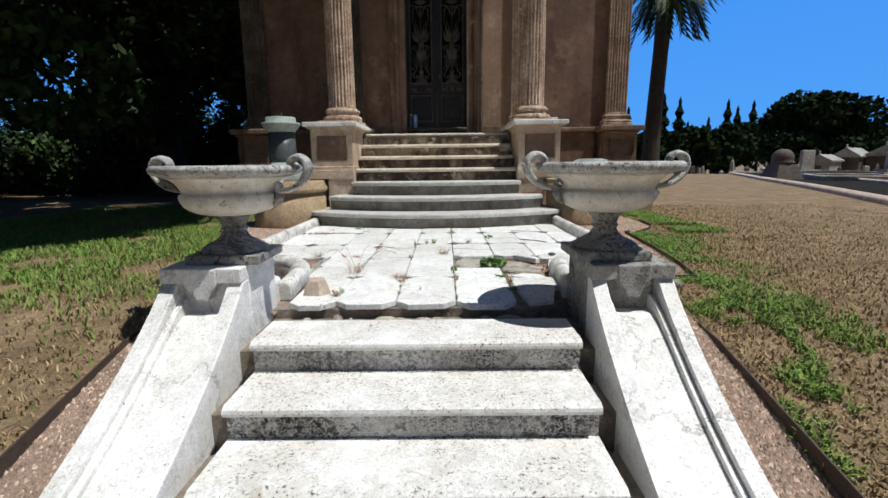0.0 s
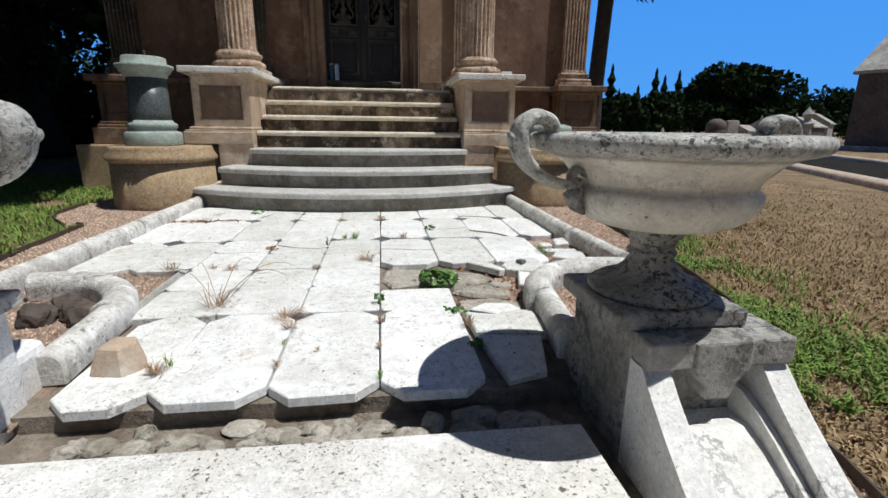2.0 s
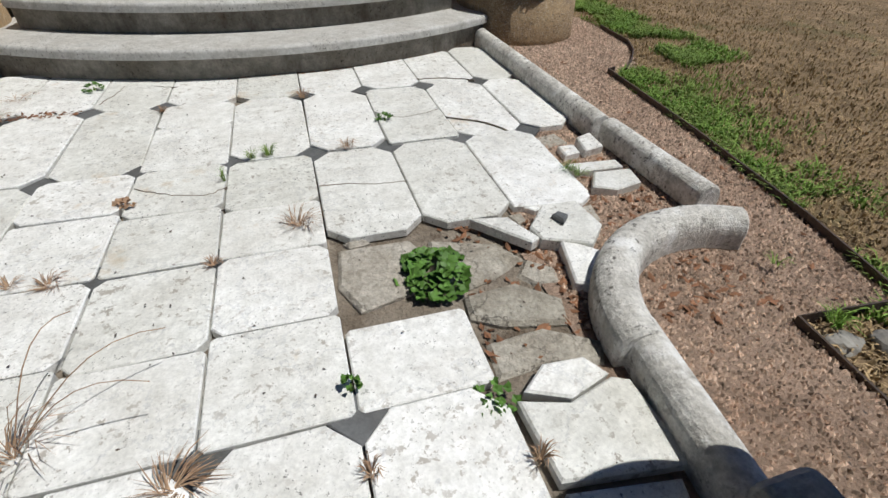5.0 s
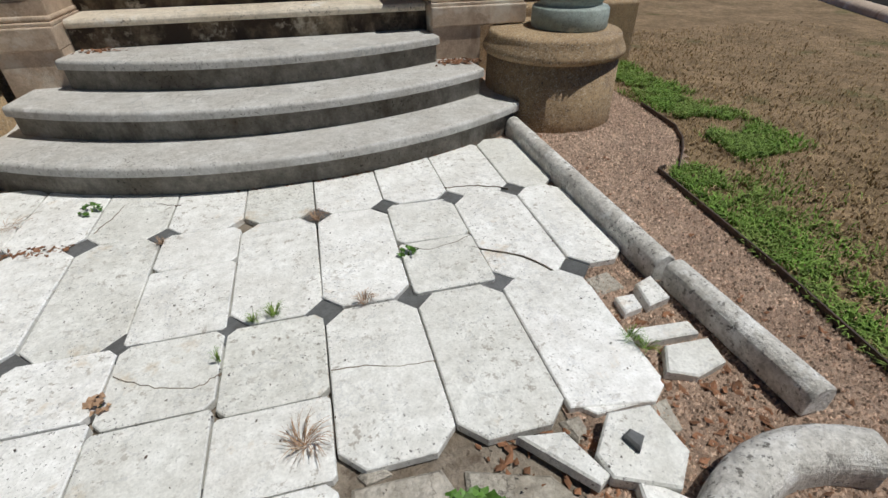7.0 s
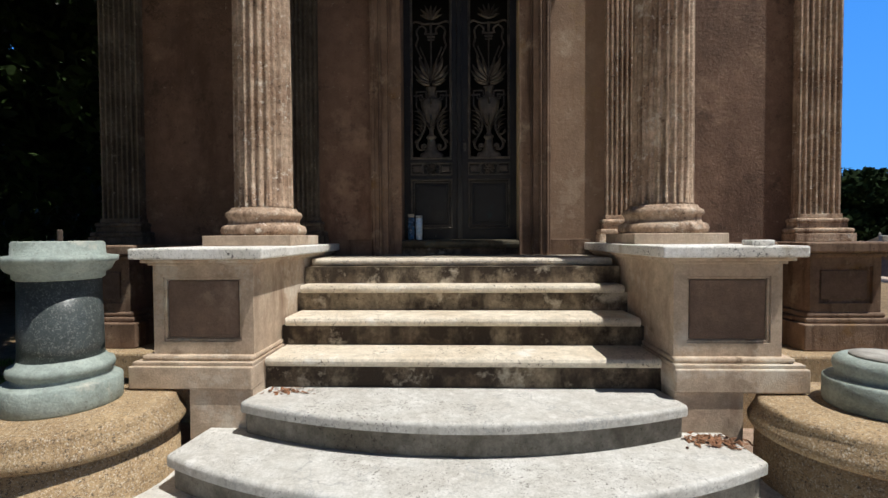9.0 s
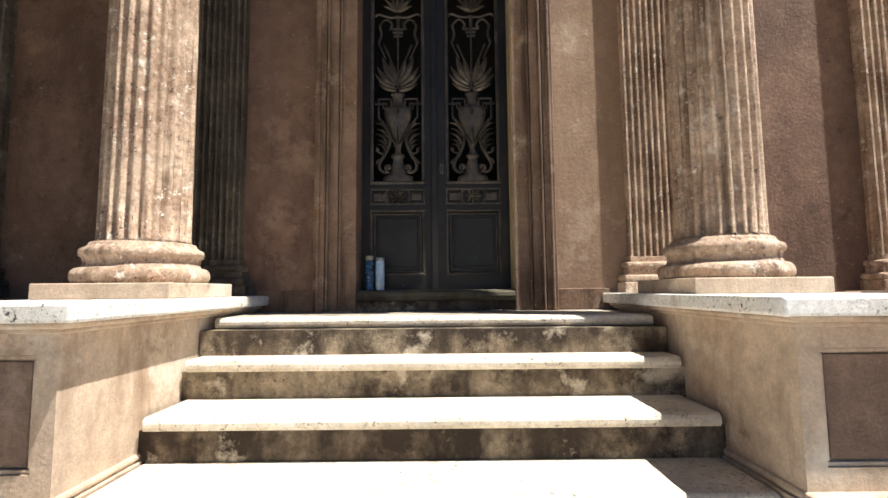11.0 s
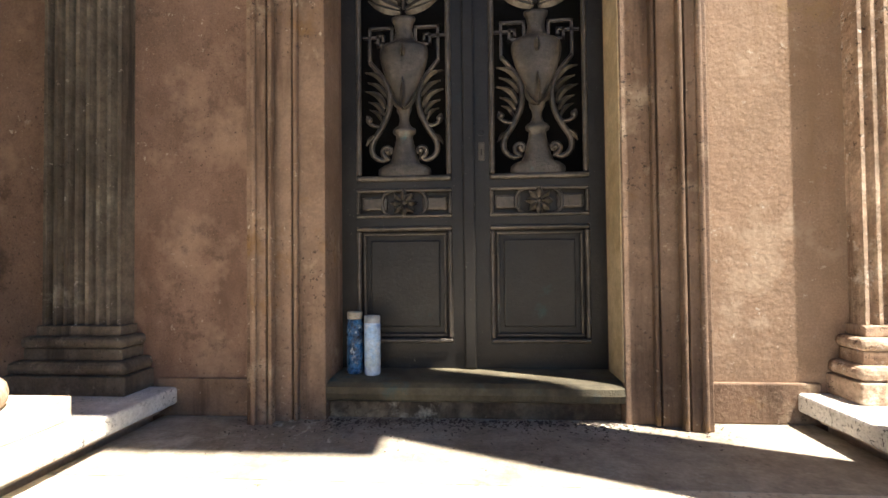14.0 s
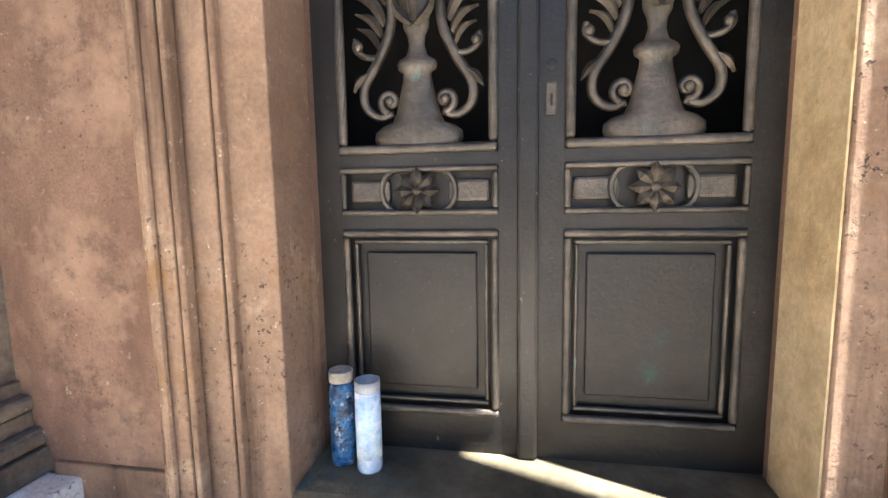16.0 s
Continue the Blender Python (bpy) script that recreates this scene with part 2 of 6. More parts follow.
# Weathered flutes with the shade of the left side put into their colour.
SHADED_FLUTED = mat("weathered_shaded_flutes", (0.17, 0.138, 0.103), 0.85, vary=(0.085, 0.068, 0.05), scale=4, fine=90, bump=0.4, bump_scale=45, grit=0.6, mottle=0.25,
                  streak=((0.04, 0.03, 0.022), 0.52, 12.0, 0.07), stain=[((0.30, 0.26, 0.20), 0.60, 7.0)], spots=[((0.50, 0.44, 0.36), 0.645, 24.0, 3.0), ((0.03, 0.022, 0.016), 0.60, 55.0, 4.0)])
# Ochre plaster, with sun reflected onto the right reveal worked into its paleness.
REVEAL = mat("ochre_bounce_lit_plaster", (0.55, 0.44, 0.28), 0.85, vary=(0.45, 0.34, 0.19), scale=3, fine=90, bump=0.25, grit=0.5, streak=((0.22, 0.13, 0.06), 0.60, 8.0, 0.15), stain=((0.24, 0.12, 0.05), 0.62, 4.0))
GRANITE = mat("tan_granite", (0.44, 0.31, 0.17), 0.75, vary=(0.32, 0.215, 0.115), scale=5, fine=140, bump=0.5, grit=0.9,
              spots=[((0.10, 0.075, 0.05), 0.52, 95.0, 40.0), ((0.60, 0.52, 0.40), 0.545, 120.0, 60.0)], stain=((0.22, 0.16, 0.11), 0.62, 3.0))
GREEN_STONE = mat("grey_green_stone", (0.36, 0.41, 0.375), 0.7, vary=(0.25, 0.30, 0.275), scale=4, fine=90, bump=0.3, grit=0.5, stain=((0.50, 0.49, 0.42), 0.58, 4.0), spots=[((0.16, 0.16, 0.14), 0.60, 60.0, 3.0)])
DARK_GRANITE = mat("polished_dark_granite", (0.065, 0.078, 0.078), 0.35, vary=(0.05, 0.06, 0.06), scale=6, fine=150, bump=0.08,
                   spots=[((0.22, 0.23, 0.22), 0.53, 130.0, 50.0)])
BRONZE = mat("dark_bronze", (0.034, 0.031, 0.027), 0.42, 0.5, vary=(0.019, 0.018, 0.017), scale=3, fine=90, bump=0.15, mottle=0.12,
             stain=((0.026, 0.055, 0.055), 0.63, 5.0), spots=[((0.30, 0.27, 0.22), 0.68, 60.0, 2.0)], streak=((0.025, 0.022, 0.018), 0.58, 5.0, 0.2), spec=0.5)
# Lighter copy of the door bronze: highlights of the raised work put into colour.
BRONZE_LIT = mat("highlit_bronze", (0.115, 0.096, 0.076), 0.38, 0.35, vary=(0.044, 0.038, 0.031), scale=11, fine=90, bump=0.25, mottle=0.2,
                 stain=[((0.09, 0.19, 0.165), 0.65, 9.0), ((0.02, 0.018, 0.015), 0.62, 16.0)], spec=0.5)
LAWN = mat("lawn_soil", (0.30, 0.215, 0.13), 0.95, vary=(0.19, 0.135, 0.078), scale=2.2, fine=40, bump=0.9, bump_scale=55, spec=0.1,
           stain=[((0.08, 0.095, 0.03), 0.58, 0.7), ((0.27, 0.20, 0.125), 0.58, 5.0)], grit=0.8, mottle=0.25)
GRAVEL = mat("pink_gravel_bed", (0.46, 0.335, 0.255), 0.9, vary=(0.32, 0.225, 0.165), scale=3, fine=120, bump=1.0, bump_scale=95, spec=0.2, grit=0.9)
STONELET = mat("gravel_pebbles", (0.56, 0.43, 0.335), 0.85, vary=(0.44, 0.32, 0.245), scale=5, fine=80, bump=0, random_amount=0.6, island=True)
GRASS_DRY = mat("dry_grass", (0.43, 0.315, 0.18), 0.9, vary=(0.29, 0.21, 0.11), scale=3, fine=20, bump=0, spec=0.1, random_amount=0.4, island=True)
GRASS_GREEN = mat("green_grass", (0.15, 0.26, 0.045), 0.8, vary=(0.20, 0.27, 0.07), scale=3, fine=20, bump=0, spec=0.15, random_amount=0.45, island=True)
LEAF = mat("oak_leaves", (0.040, 0.075, 0.016), 0.55, vary=(0.012, 0.022, 0.006), scale=1.5, fine=10, bump=0, spec=0.2, random_amount=0.6, island=True)
LEAF_FAR = mat("distant_leaves", (0.022, 0.038, 0.013), 0.9, vary=(0.018, 0.033, 0.014), scale=0.3, fine=3, bump=0, spec=0.05, random_amount=0.5, island=True)
DEAD_LEAF = mat("dead_leaves", (0.26, 0.13, 0.07), 0.85, vary=(0.18, 0.085, 0.045), scale=8, fine=60, bump=0, random_amount=0.4, island=True)
BARK = mat("bark", (0.06, 0.048, 0.036), 0.95, vary=(0.035, 0.03, 0.024), scale=5, fine=50, bump=0.9)
FAR_STONE = mat("pale_tomb_stone", (0.42, 0.40, 0.36), 0.85, vary=(0.26, 0.245, 0.22), scale=1.6, fine=14, bump=0.3, mottle=0.25)
FAR_DARK = mat("dark_tomb_stone", (0.13, 0.10, 0.082), 0.85, vary=(0.085, 0.068, 0.058), scale=1.6, fine=14, bump=0.3, mottle=0.25)
ROAD = mat("asphalt", (0.036, 0.034, 0.032), 0.95, vary=(0.026, 0.025, 0.024), scale=2, fine=80, bump=0.6, spec=0.0)
STEEL = mat("rusty_edging", (0.09, 0.06, 0.045), 0.8, vary=(0.06, 0.045, 0.035), scale=6, fine=60, bump=0.3)
WHITE_GLASS = mat("white_candle_glass", (0.66, 0.74, 0.84), 0.25, vary=(0.45, 0.60, 0.80), scale=14, fine=60, bump=0, stain=((0.16, 0.36, 0.70), 0.57, 26.0))
BLUE_GLASS = mat("blue_printed_glass", (0.05, 0.20, 0.44), 0.3, vary=(0.012, 0.016, 0.022), scale=26, fine=60, bump=0.3, mottle=0.4, stain=[((0.55, 0.62, 0.66), 0.56, 40.0), ((0.04, 0.035, 0.03), 0.58, 30.0)])
# Near-black colour that stands in for the darkness inside the tomb.
INSIDE = mat("interior_shade_black", (0.010, 0.009, 0.008), 0.95, bump=0.1)


# ---- mesh helpers ----
def part(name, bm, material, parent=None, label="", smooth=False):
    me = bpy.data.meshes.new(name)
    bm.to_mesh(me)
    bm.free()
    me.materials.append(material)
    if smooth:
        me.polygons.foreach_set("use_smooth", [True] * len(me.polygons))
    ob = new(name, me)
    if parent:
        ob.parent = parent
    if label:
        ob["label"] = label
    return ob


def thing(name, label, category, group="", kind="", at=(0, 0, 0)):
    ob = new(name)
    ob.location = at
    ob.empty_display_size = 0.1
    return tagged(ob, label, category, group, kind)


def box(x0, x1, y0, y1, z0, z1, bevel=0.0, seg=2, bm=None):
    b = bmesh.new()
    bmesh.ops.create_cube(b, size=1, matrix=Matrix.LocRotScale(((x0 + x1) / 2, (y0 + y1) / 2, (z0 + z1) / 2), None,
                                                               (x1 - x0, y1 - y0, z1 - z0)))
    if bevel:
        bmesh.ops.bevel(b, geom=b.edges[:], offset=bevel, segments=seg, affect="EDGES", profile=0.5)
    return join(bm, b)


def join(bm, b):
    if bm is None:
        return b
    me = bpy.data.meshes.new("tmp")
    b.to_mesh(me)
    b.free()
    bm.from_mesh(me)
    bpy.data.meshes.remove(me)
    return bm


def lathe(profile, seg=48, cx=0, cy=0, radius=None, bm=None):
    """Turns a profile of (radius, z) about a vertical axis; radius(r, angle) may flute it."""
    b = bmesh.new()
    rings = []
    for r, z in profile:
        ring = []
        for i in range(seg):
            a = 2 * math.pi * i / seg
            rr = radius(r, a, z) if radius else r
            ring.append(b.verts.new((cx + rr * math.cos(a), cy + rr * math.sin(a), z)))
        rings.append(ring)
    for p, q in zip(rings, rings[1:]):
        for i in range(seg):
            b.faces.new((p[i], p[(i + 1) % seg], q[(i + 1) % seg], q[i]))
    b.faces.new(rings[0][::-1])
    b.faces.new(rings[-1])
    return join(bm, b)


def prism(poly, z0, z1, bevel=0.0, seg=2, bm=None):
    """Stands a plan polygon up from z0 to z1."""
    b = bmesh.new()
    lo = [b.verts.new((x, y, z0)) for x, y in poly]
    hi = [b.verts.new((x, y, z1)) for x, y in poly]
    k = len(poly)
    b.faces.new(lo[::-1])
    top = b.faces.new(hi)
    for i in range(k):
        b.faces.new((lo[i], lo[(i + 1) % k], hi[(i + 1) % k], hi[i]))
    bmesh.ops.recalc_face_normals(b, faces=b.faces[:])
    if bevel:
        bmesh.ops.bevel(b, geom=list(top.edges), offset=bevel, segments=seg, affect="EDGES", profile=0.5)
    return join(bm, b)


def extrude_x(poly, x0, x1, bevel=0.0, seg=2, bm=None):
    """Runs a (y, z) section along x."""
    b = prism([(y, z) for y, z in poly], x0, x1, bevel, seg)
    for v in b.verts:
        v.co = Vector((v.co.z, v.co.x, v.co.y))
    bmesh.ops.recalc_face_normals(b, faces=b.faces[:])
    return join(bm, b)


def tube(points, radii, seg=8, bm=None, flat=None):
    """A tapering tube along points; flat squeezes it along y."""
    b = bmesh.new()
    pts = [Vector(p) for p in points]
    rings = []
    for i, p in enumerate(pts):
        d = (pts[min(i + 1, len(pts) - 1)] - pts[max(i - 1, 0)]).normalized()
        side = d.cross(Vector((0, 1, 0)))
        if side.length < 0.05:
            side = d.cross(Vector((1, 0, 0)))
        side.normalize()
        up = side.cross(d).normalized()
        r = radii[i] if hasattr(radii, "__len__") else radii
        ring = []
        for k in range(seg):
            a = 2 * math.pi * k / seg
            ring.append(b.verts.new(p + side * (r * math.cos(a)) + up * (r * (flat or 1) * math.sin(a))))
        rings.append(ring)
    for p, q in zip(rings, rings[1:]):
        for k in range(seg):
            b.faces.new((p[k], p[(k + 1) % seg], q[(k + 1) % seg], q[k]))
    b.faces.new(rings[0])
    b.faces.new(rings[-1][::-1])
    bmesh.ops.recalc_face_normals(b, faces=b.faces[:])
    return join(bm, b)


def bend(points, steps=5):
    """A smooth run through (x, z) points."""
    out = []
    p = [Vector(q) for q in points]
    p = [p[0] * 2 - p[1]] + p + [p[-1] * 2 - p[-2]]
    for i in range(1, len(p) - 2):
        for k in range(steps):
            t = k / steps
            a, b, c, d = p[i - 1], p[i], p[i + 1], p[i + 2]
            out.append(0.5 * ((2 * b) + (c - a) * t + (2 * a - 5 * b + 4 * c - d) * t * t + (3 * b - a - 3 * c + d) * t ** 3))
    out.append(p[-2])
    return [tuple(v) for v in out]


def raw(name, verts, faces, material, parent=None, label=""):
    me = bpy.data.meshes.new(name)
    me.from_pydata(verts, [], faces)
    me.materials.append(material)
    ob = new(name, me)
    if parent:
        ob.parent = parent
    if label:
        ob["label"] = label
    return ob


RISE = 0.173
LAND = 7 * RISE


def ground_z(x, y):
    """The lawn: level beside the terrace, falling away to the foot of the lower steps."""
    s = min(max((3.6 - y) / 2.3, 0), 1)
    s = s * s * (3 - 2 * s)
    d = min(max((y - 31) / 11, 0), 1) * min(max((x - 9) / 9, 0), 1)
    return -0.04 - 0.55 * s - 1.1 * d * d * (3 - 2 * d)


# ---- ground ----
def build_ground():
    xs = sorted({*np.linspace(-5, 6, 45).tolist(), *[s * d for s in (-1, 1) for d in (7, 10, 13, 16, 20, 25, 45, 90, 200, 600, 2000)]})
    ys = sorted({*np.linspace(-2, 10, 49).tolist(), -2000, -600, -200, -60, -25, -12, -6, 14, 20, 26, 30, 33, 36, 39, 42, 45, 70, 120, 250, 700, 2000})
    verts = [(x, y, -0.8 if abs(x) < 0.95 and 1.55 < y < 3.4 else ground_z(x, y)) for y in ys for x in xs]
    w = len(xs)
    faces = [(j * w + i, j * w + i + 1, (j + 1) * w + i + 1, (j + 1) * w + i) for j in range(len(ys) - 1) for i in range(w - 1)]
    ob = raw("ground", verts, faces, LAWN)
    tagged(ob, "dry brown and green cemetery lawn round the terrace", "lawn", kind="structure")


build_ground()


# ---- lower steps ----
LOWER = [(2.85, -0.03), (2.55, -0.18), (2.25, -0.33), (1.95, -0.47)]


def step_bm(section, x0, x1):
    return extrude_x(section, x0, x1, 0.004, 1)


def lower_steps():
    flight = thing("lower_steps", "weathered white marble steps with speckled risers", "stairs", kind="structure")
    backs = [3.14] + [y + 0.02 for y, _ in LOWER[:-1]]
    for (y, z), back in zip(LOWER, backs):
        nose = [(back, z), (y + 0.01, z), (y - 0.012, z - 0.012), (y - 0.016, z - 0.026), (y - 0.008, z - 0.042), (y + 0.01, z - 0.045), (back, z - 0.045)]
        part("tread", extrude_x(nose, -0.745, 0.745), TREAD, flight, smooth=False)
        part("riser", box(-0.743, 0.743, y + 0.02, y + 0.32, z - 0.22, z - 0.046), RISER, flight, "black-speckled grey riser")
        part("core", box(-0.834, 0.834, y + 0.06, y + 0.318, z - 0.24, z - 0.07), MORTAR, flight, "dark rubble core behind the step ends")
    return flight


lower_steps()


def pedestal(side):
    """The scrolled cheek wall beside the lower steps, with an urn's block on top."""
    ob = thing("stair_pedestal", "white veined marble scrolled pedestal flanking the lower steps" if side < 0 else "lichened marble scrolled pedestal, block darkened for shade, flanking the lower steps", "pedestal", "stair pedestals")
    x0, x1 = sorted((side * 0.825, side * 1.212))
    top = 0.278

    def run(lift, hollow=0.0):
        """The side outline of the sweep, raised by lift and hollowed under the tab."""
        p = []
        for k in range(19):
            u = k / 18
            p.append((3.035 - lift * 0.6 - 1.435 * u ** 1.1, 0.165 - 0.72 * (1 - (1 - u) ** 1.5) + lift - hollow * math.exp(-u * 14)))
        return [(3.10, p[0][1])] + p + [(1.55, -0.64), (1.55, -0.85), (3.10, -0.85)]
    # right block lies in shade, so it gets the darker stone
    stone = MARBLE if side < 0 else BLOCK_MARBLE
    part("block", box(x0 - 0.002, x1 + 0.002, 3.062, 3.42, -0.7, top, 0.010), stone, ob)
    xa, xb = sorted((side * 0.838, side * 1.0))
    part("shoulder_block", box(xa, xb, 3.40, 3.57, -0.3, 0.115, 0.035, 3), stone, ob, "low rounded stone behind the block")
    part("field", extrude_x(run(-0.008, 0.11), x0 + 0.098, x1 - 0.098), MARBLE, ob, "sunk face of the sweep")
    for a, c in ((x0, x0 + 0.072), (x1 - 0.072, x1)):
        part("edge_band", extrude_x(run(0.040), a, c, 0.007, 2), MARBLE, ob)
    for a, c in ((x0 + 0.0725, x0 + 0.097), (x1 - 0.097, x1 - 0.0725)):
        part("fillet", extrude_x(run(0.014, 0.06), a, c, 0.004, 1), MARBLE, ob, "narrow step inside the edge band")
    cx = (x0 + x1) / 2
    half = [(0.078, top - 0.002), (0.078, 0.205), (0.068, 0.184), (0.046, 0.164), (0.036, 0.138), (0.030, 0.122)]
    tab = [(-u, v) for u, v in half] + [(u, v) for u, v in half[::-1]]
    b = prism([(cx + u, v) for u, v in tab], -3.068, -2.986, 0.008, 2)
    for v in b.verts:
        v.co = Vector((v.co.x, -v.co.z, v.co.y))
    bmesh.ops.recalc_face_normals(b, faces=b.faces[:])
    part("shield", b, stone, ob, "carved hanging tab")
    part("frieze", box(x0 + 0.001, x1 - 0.001, 2.990, 3.064, 0.206, top - 0.001, 0.007), stone, ob, "plain band above the tab")
    return ob


for s in (-1, 1):
    pedestal(s)


def urn(cx, cy, z, turn):
    ob = thing("garden_urn", "weathered white marble urn with scrolled handles on a pedestal", "urn", "marble urns", at=(cx, cy, z))
    # plinth's shade is part of its dark colour
    part("plinth", box(-0.18, 0.18, -0.172, 0.172, 0, 0.046, 0.008), BLOCK_MARBLE, ob, "lichened square plinth, darkened for its shade")
    foot = [(0.158, 0.045), (0.163, 0.054), (0.158, 0.066), (0.142, 0.071), (0.138, 0.080), (0.118, 0.088), (0.092, 0.101), (0.072, 0.118), (0.060, 0.138), (0.055, 0.150), (0.062, 0.153), (0.066, 0.160), (0.062, 0.167), (0.056, 0.169),
            (0.058, 0.180), (0.066, 0.198), (0.080, 0.212), (0.084, 0.222), (0.080, 0.228)]
    part("foot", lathe(foot, 40), BLOCK_MARBLE, ob, "dark grey turned foot", smooth=True)
    bowl = [(0.076, 0.228), (0.118, 0.232), (0.160, 0.242), (0.195, 0.258), (0.220, 0.280), (0.234, 0.305), (0.238, 0.326), (0.234, 0.338), (0.224, 0.341), (0.221, 0.347), (0.224, 0.356), (0.233, 0.374), (0.248, 0.394), (0.270, 0.412),
            (0.298, 0.425), (0.322, 0.431), (0.338, 0.436), (0.348, 0.445), (0.352, 0.457), (0.349, 0.469), (0.338, 0.477), (0.322, 0.479), (0.310, 0.470), (0.262, 0.42), (0.19, 0.37), (0.02, 0.34)]
    bowl = [(r * 1.01, h * 0.985 + 0.003) for r, h in bowl]
    part("bowl", lathe(bowl[:15], 64), URN_MARBLE, ob, smooth=True)
    part("rim", lathe(bowl[14:], 64), RIM_MARBLE, ob, "black-lichened rolled rim", smooth=True)
    for s in (-1, 1):
        line = bend([(s * rr, zz * 0.85 + 0.05) for rr, zz in ((0.252, 0.350), (0.295, 0.352), (0.340, 0.368), (0.384, 0.402), (0.410, 0.442), (0.418, 0.482), (0.410, 0.518), (0.382, 0.542), (0.348, 0.536), (0.330, 0.510), (0.338, 0.486), (0.358, 0.482), (0.366, 0.497))], 4)
        n = len(line)
        b = tube([(xx, 0, zz) for xx, zz in line], [0.011 + 0.008 * math.sin(math.pi * min(1, k / (n * 0.85))) for k in range(n)], 8, flat=2.2)
        tube([(s * 0.410, 0, 0.442), (s * 0.434, 0, 0.458), (s * 0.444, 0, 0.474)], [0.016, 0.012, 0.004], 8, b, flat=2.0)
        curl = [(s * (0.252 - 0.026 * math.cos(q) * (1 - q / 9)), 0, 0.366 + 0.024 * math.sin(q) * (1 - q / 9)) for q in np.linspace(0.2, 5.6, 14)]
        tube(curl, 0.010, 7, b, flat=2.2)
        bmesh.ops.rotate(b, cent=(0, 0, 0), matrix=Matrix.Rotation(turn, 3, "Z"), verts=b.verts[:])
        part("handle", b, RIM_MARBLE, ob, "carved scroll handle", smooth=True)
        b = tube([(s * 0.244, 0, 0.345), (s * 0.262, 0, 0.318), (s * 0.250, 0, 0.292), (s * 0.226, 0, 0.272)], [0.012, 0.020, 0.016, 0.005], 8, flat=1.7)
        bmesh.ops.rotate(b, cent=(0, 0, 0), matrix=Matrix.Rotation(turn, 3, "Z"), verts=b.verts[:])
        part("handle_leaf", b, BLOCK_MARBLE, ob, "carved leaf under the handle", smooth=True)
    return ob


URN_L = urn(-0.945, 3.235, 0.278, -0.15)
URN_R = urn(0.95, 3.235, 0.278, 0.15)


# ---- terrace ----
COLS = [0.193 + 0.338 * k for k in range(-5, 5)]
ROWS_Y = [3.31, 3.965, 4.62, 5.275, 5.975, 6.65]


def terrace():
    bed = [(-0.86, 3.345), (0.86, 3.345), (0.86, 4.1), (1.05, 4.35), (1.52, 4.5), (1.52, 6.9), (-1.52, 6.9), (-1.52, 4.5), (-1.05, 4.35), (-0.86, 4.1)]
    ob = part("terrace_bed", prism(bed, -0.25, -0.035), MORTAR)
    tagged(ob, "cracked mortar bed under the marble paving", "paving", kind="structure")
    part("broken_bed_edge", box(-0.86, 0.86, 3.10, 3.344, -0.3, -0.088), MORTAR, ob, "sunken broken mortar below the front tiles")
    return ob


TERRACE = terrace()


# ---- upper steps ----
CURVED = [(6.30, 6.77, 1.555, RISE), (6.62, 6.99, 1.38, 2 * RISE), (6.97, 7.22, 1.13, 3 * RISE)]
STRAIGHT = [(7.45, 4 * RISE), (7.75, 5 * RISE), (8.04, 6 * RISE), (8.29, 7 * RISE)]


def arc_plan(yc, ye, half, inset, back):
    """Plan of a bowed step: an arc through (0, yc) and (+-half, ye), with rounded ends."""
    sag = ye - yc
    r = (half * half + sag * sag) / (2 * sag)
    pts = []
    a1 = math.asin(half / r)
    for k in range(33):
        a = -a1 + 2 * a1 * k / 32
        rr = r - inset
        pts.append((rr * math.sin(a), yc + r - rr * math.cos(a)))
    e = pts[-1]
    end = [(e[0] + 0.015, e[1] + 0.02), (e[0] + 0.012, e[1] + 0.05)]
    return [(-x, y) for x, y in end[::-1]] + pts + end + [(half - 0.05, back), (-half + 0.05, back)]


def upper_steps():
    flight = thing("upper_steps", "bowed and straight white marble steps rising to the door", "stairs", kind="structure")
    for yc, ye, half, z in CURVED:
        plan = arc_plan(yc, ye, half, 0.0, 7.6)
        part("tread", prism(plan, z - 0.052, z, 0.02, 4), GREY_TREAD, flight, "bowed marble tread")
        plan = arc_plan(yc, ye, half, 0.035, 7.6)
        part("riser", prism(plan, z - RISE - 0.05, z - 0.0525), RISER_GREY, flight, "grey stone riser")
    for i, (y, z) in enumerate(STRAIGHT):
        back = STRAIGHT[i + 1][0] + 0.05 if i < 3 else 8.9
        half = (1.10, 1.10, 1.10, 1.095)[i]
        nose = [(back, z), (y + 0.016, z), (y + 0.004, z - 0.006), (y - 0.004, z - 0.02), (y - 0.004, z - 0.034), (y + 0.004, z - 0.048), (y + 0.016, z - 0.052), (back, z - 0.052)]
        part("tread", extrude_x(nose, -half, half), STAIN_TREAD, flight)
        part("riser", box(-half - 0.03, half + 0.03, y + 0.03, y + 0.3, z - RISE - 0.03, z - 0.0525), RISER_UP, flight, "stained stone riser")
    part("landing_floor", box(-1.094, 1.094, 8.42, 8.899, LAND - 0.04, LAND + 0.002), LANDING, flight, "dirty brown-grey landing")
    part("core", box(-1.12, 1.12, 8.2, 9.7, -0.2, LAND - 0.055), RISER_UP, flight)
    return flight


upper_steps()


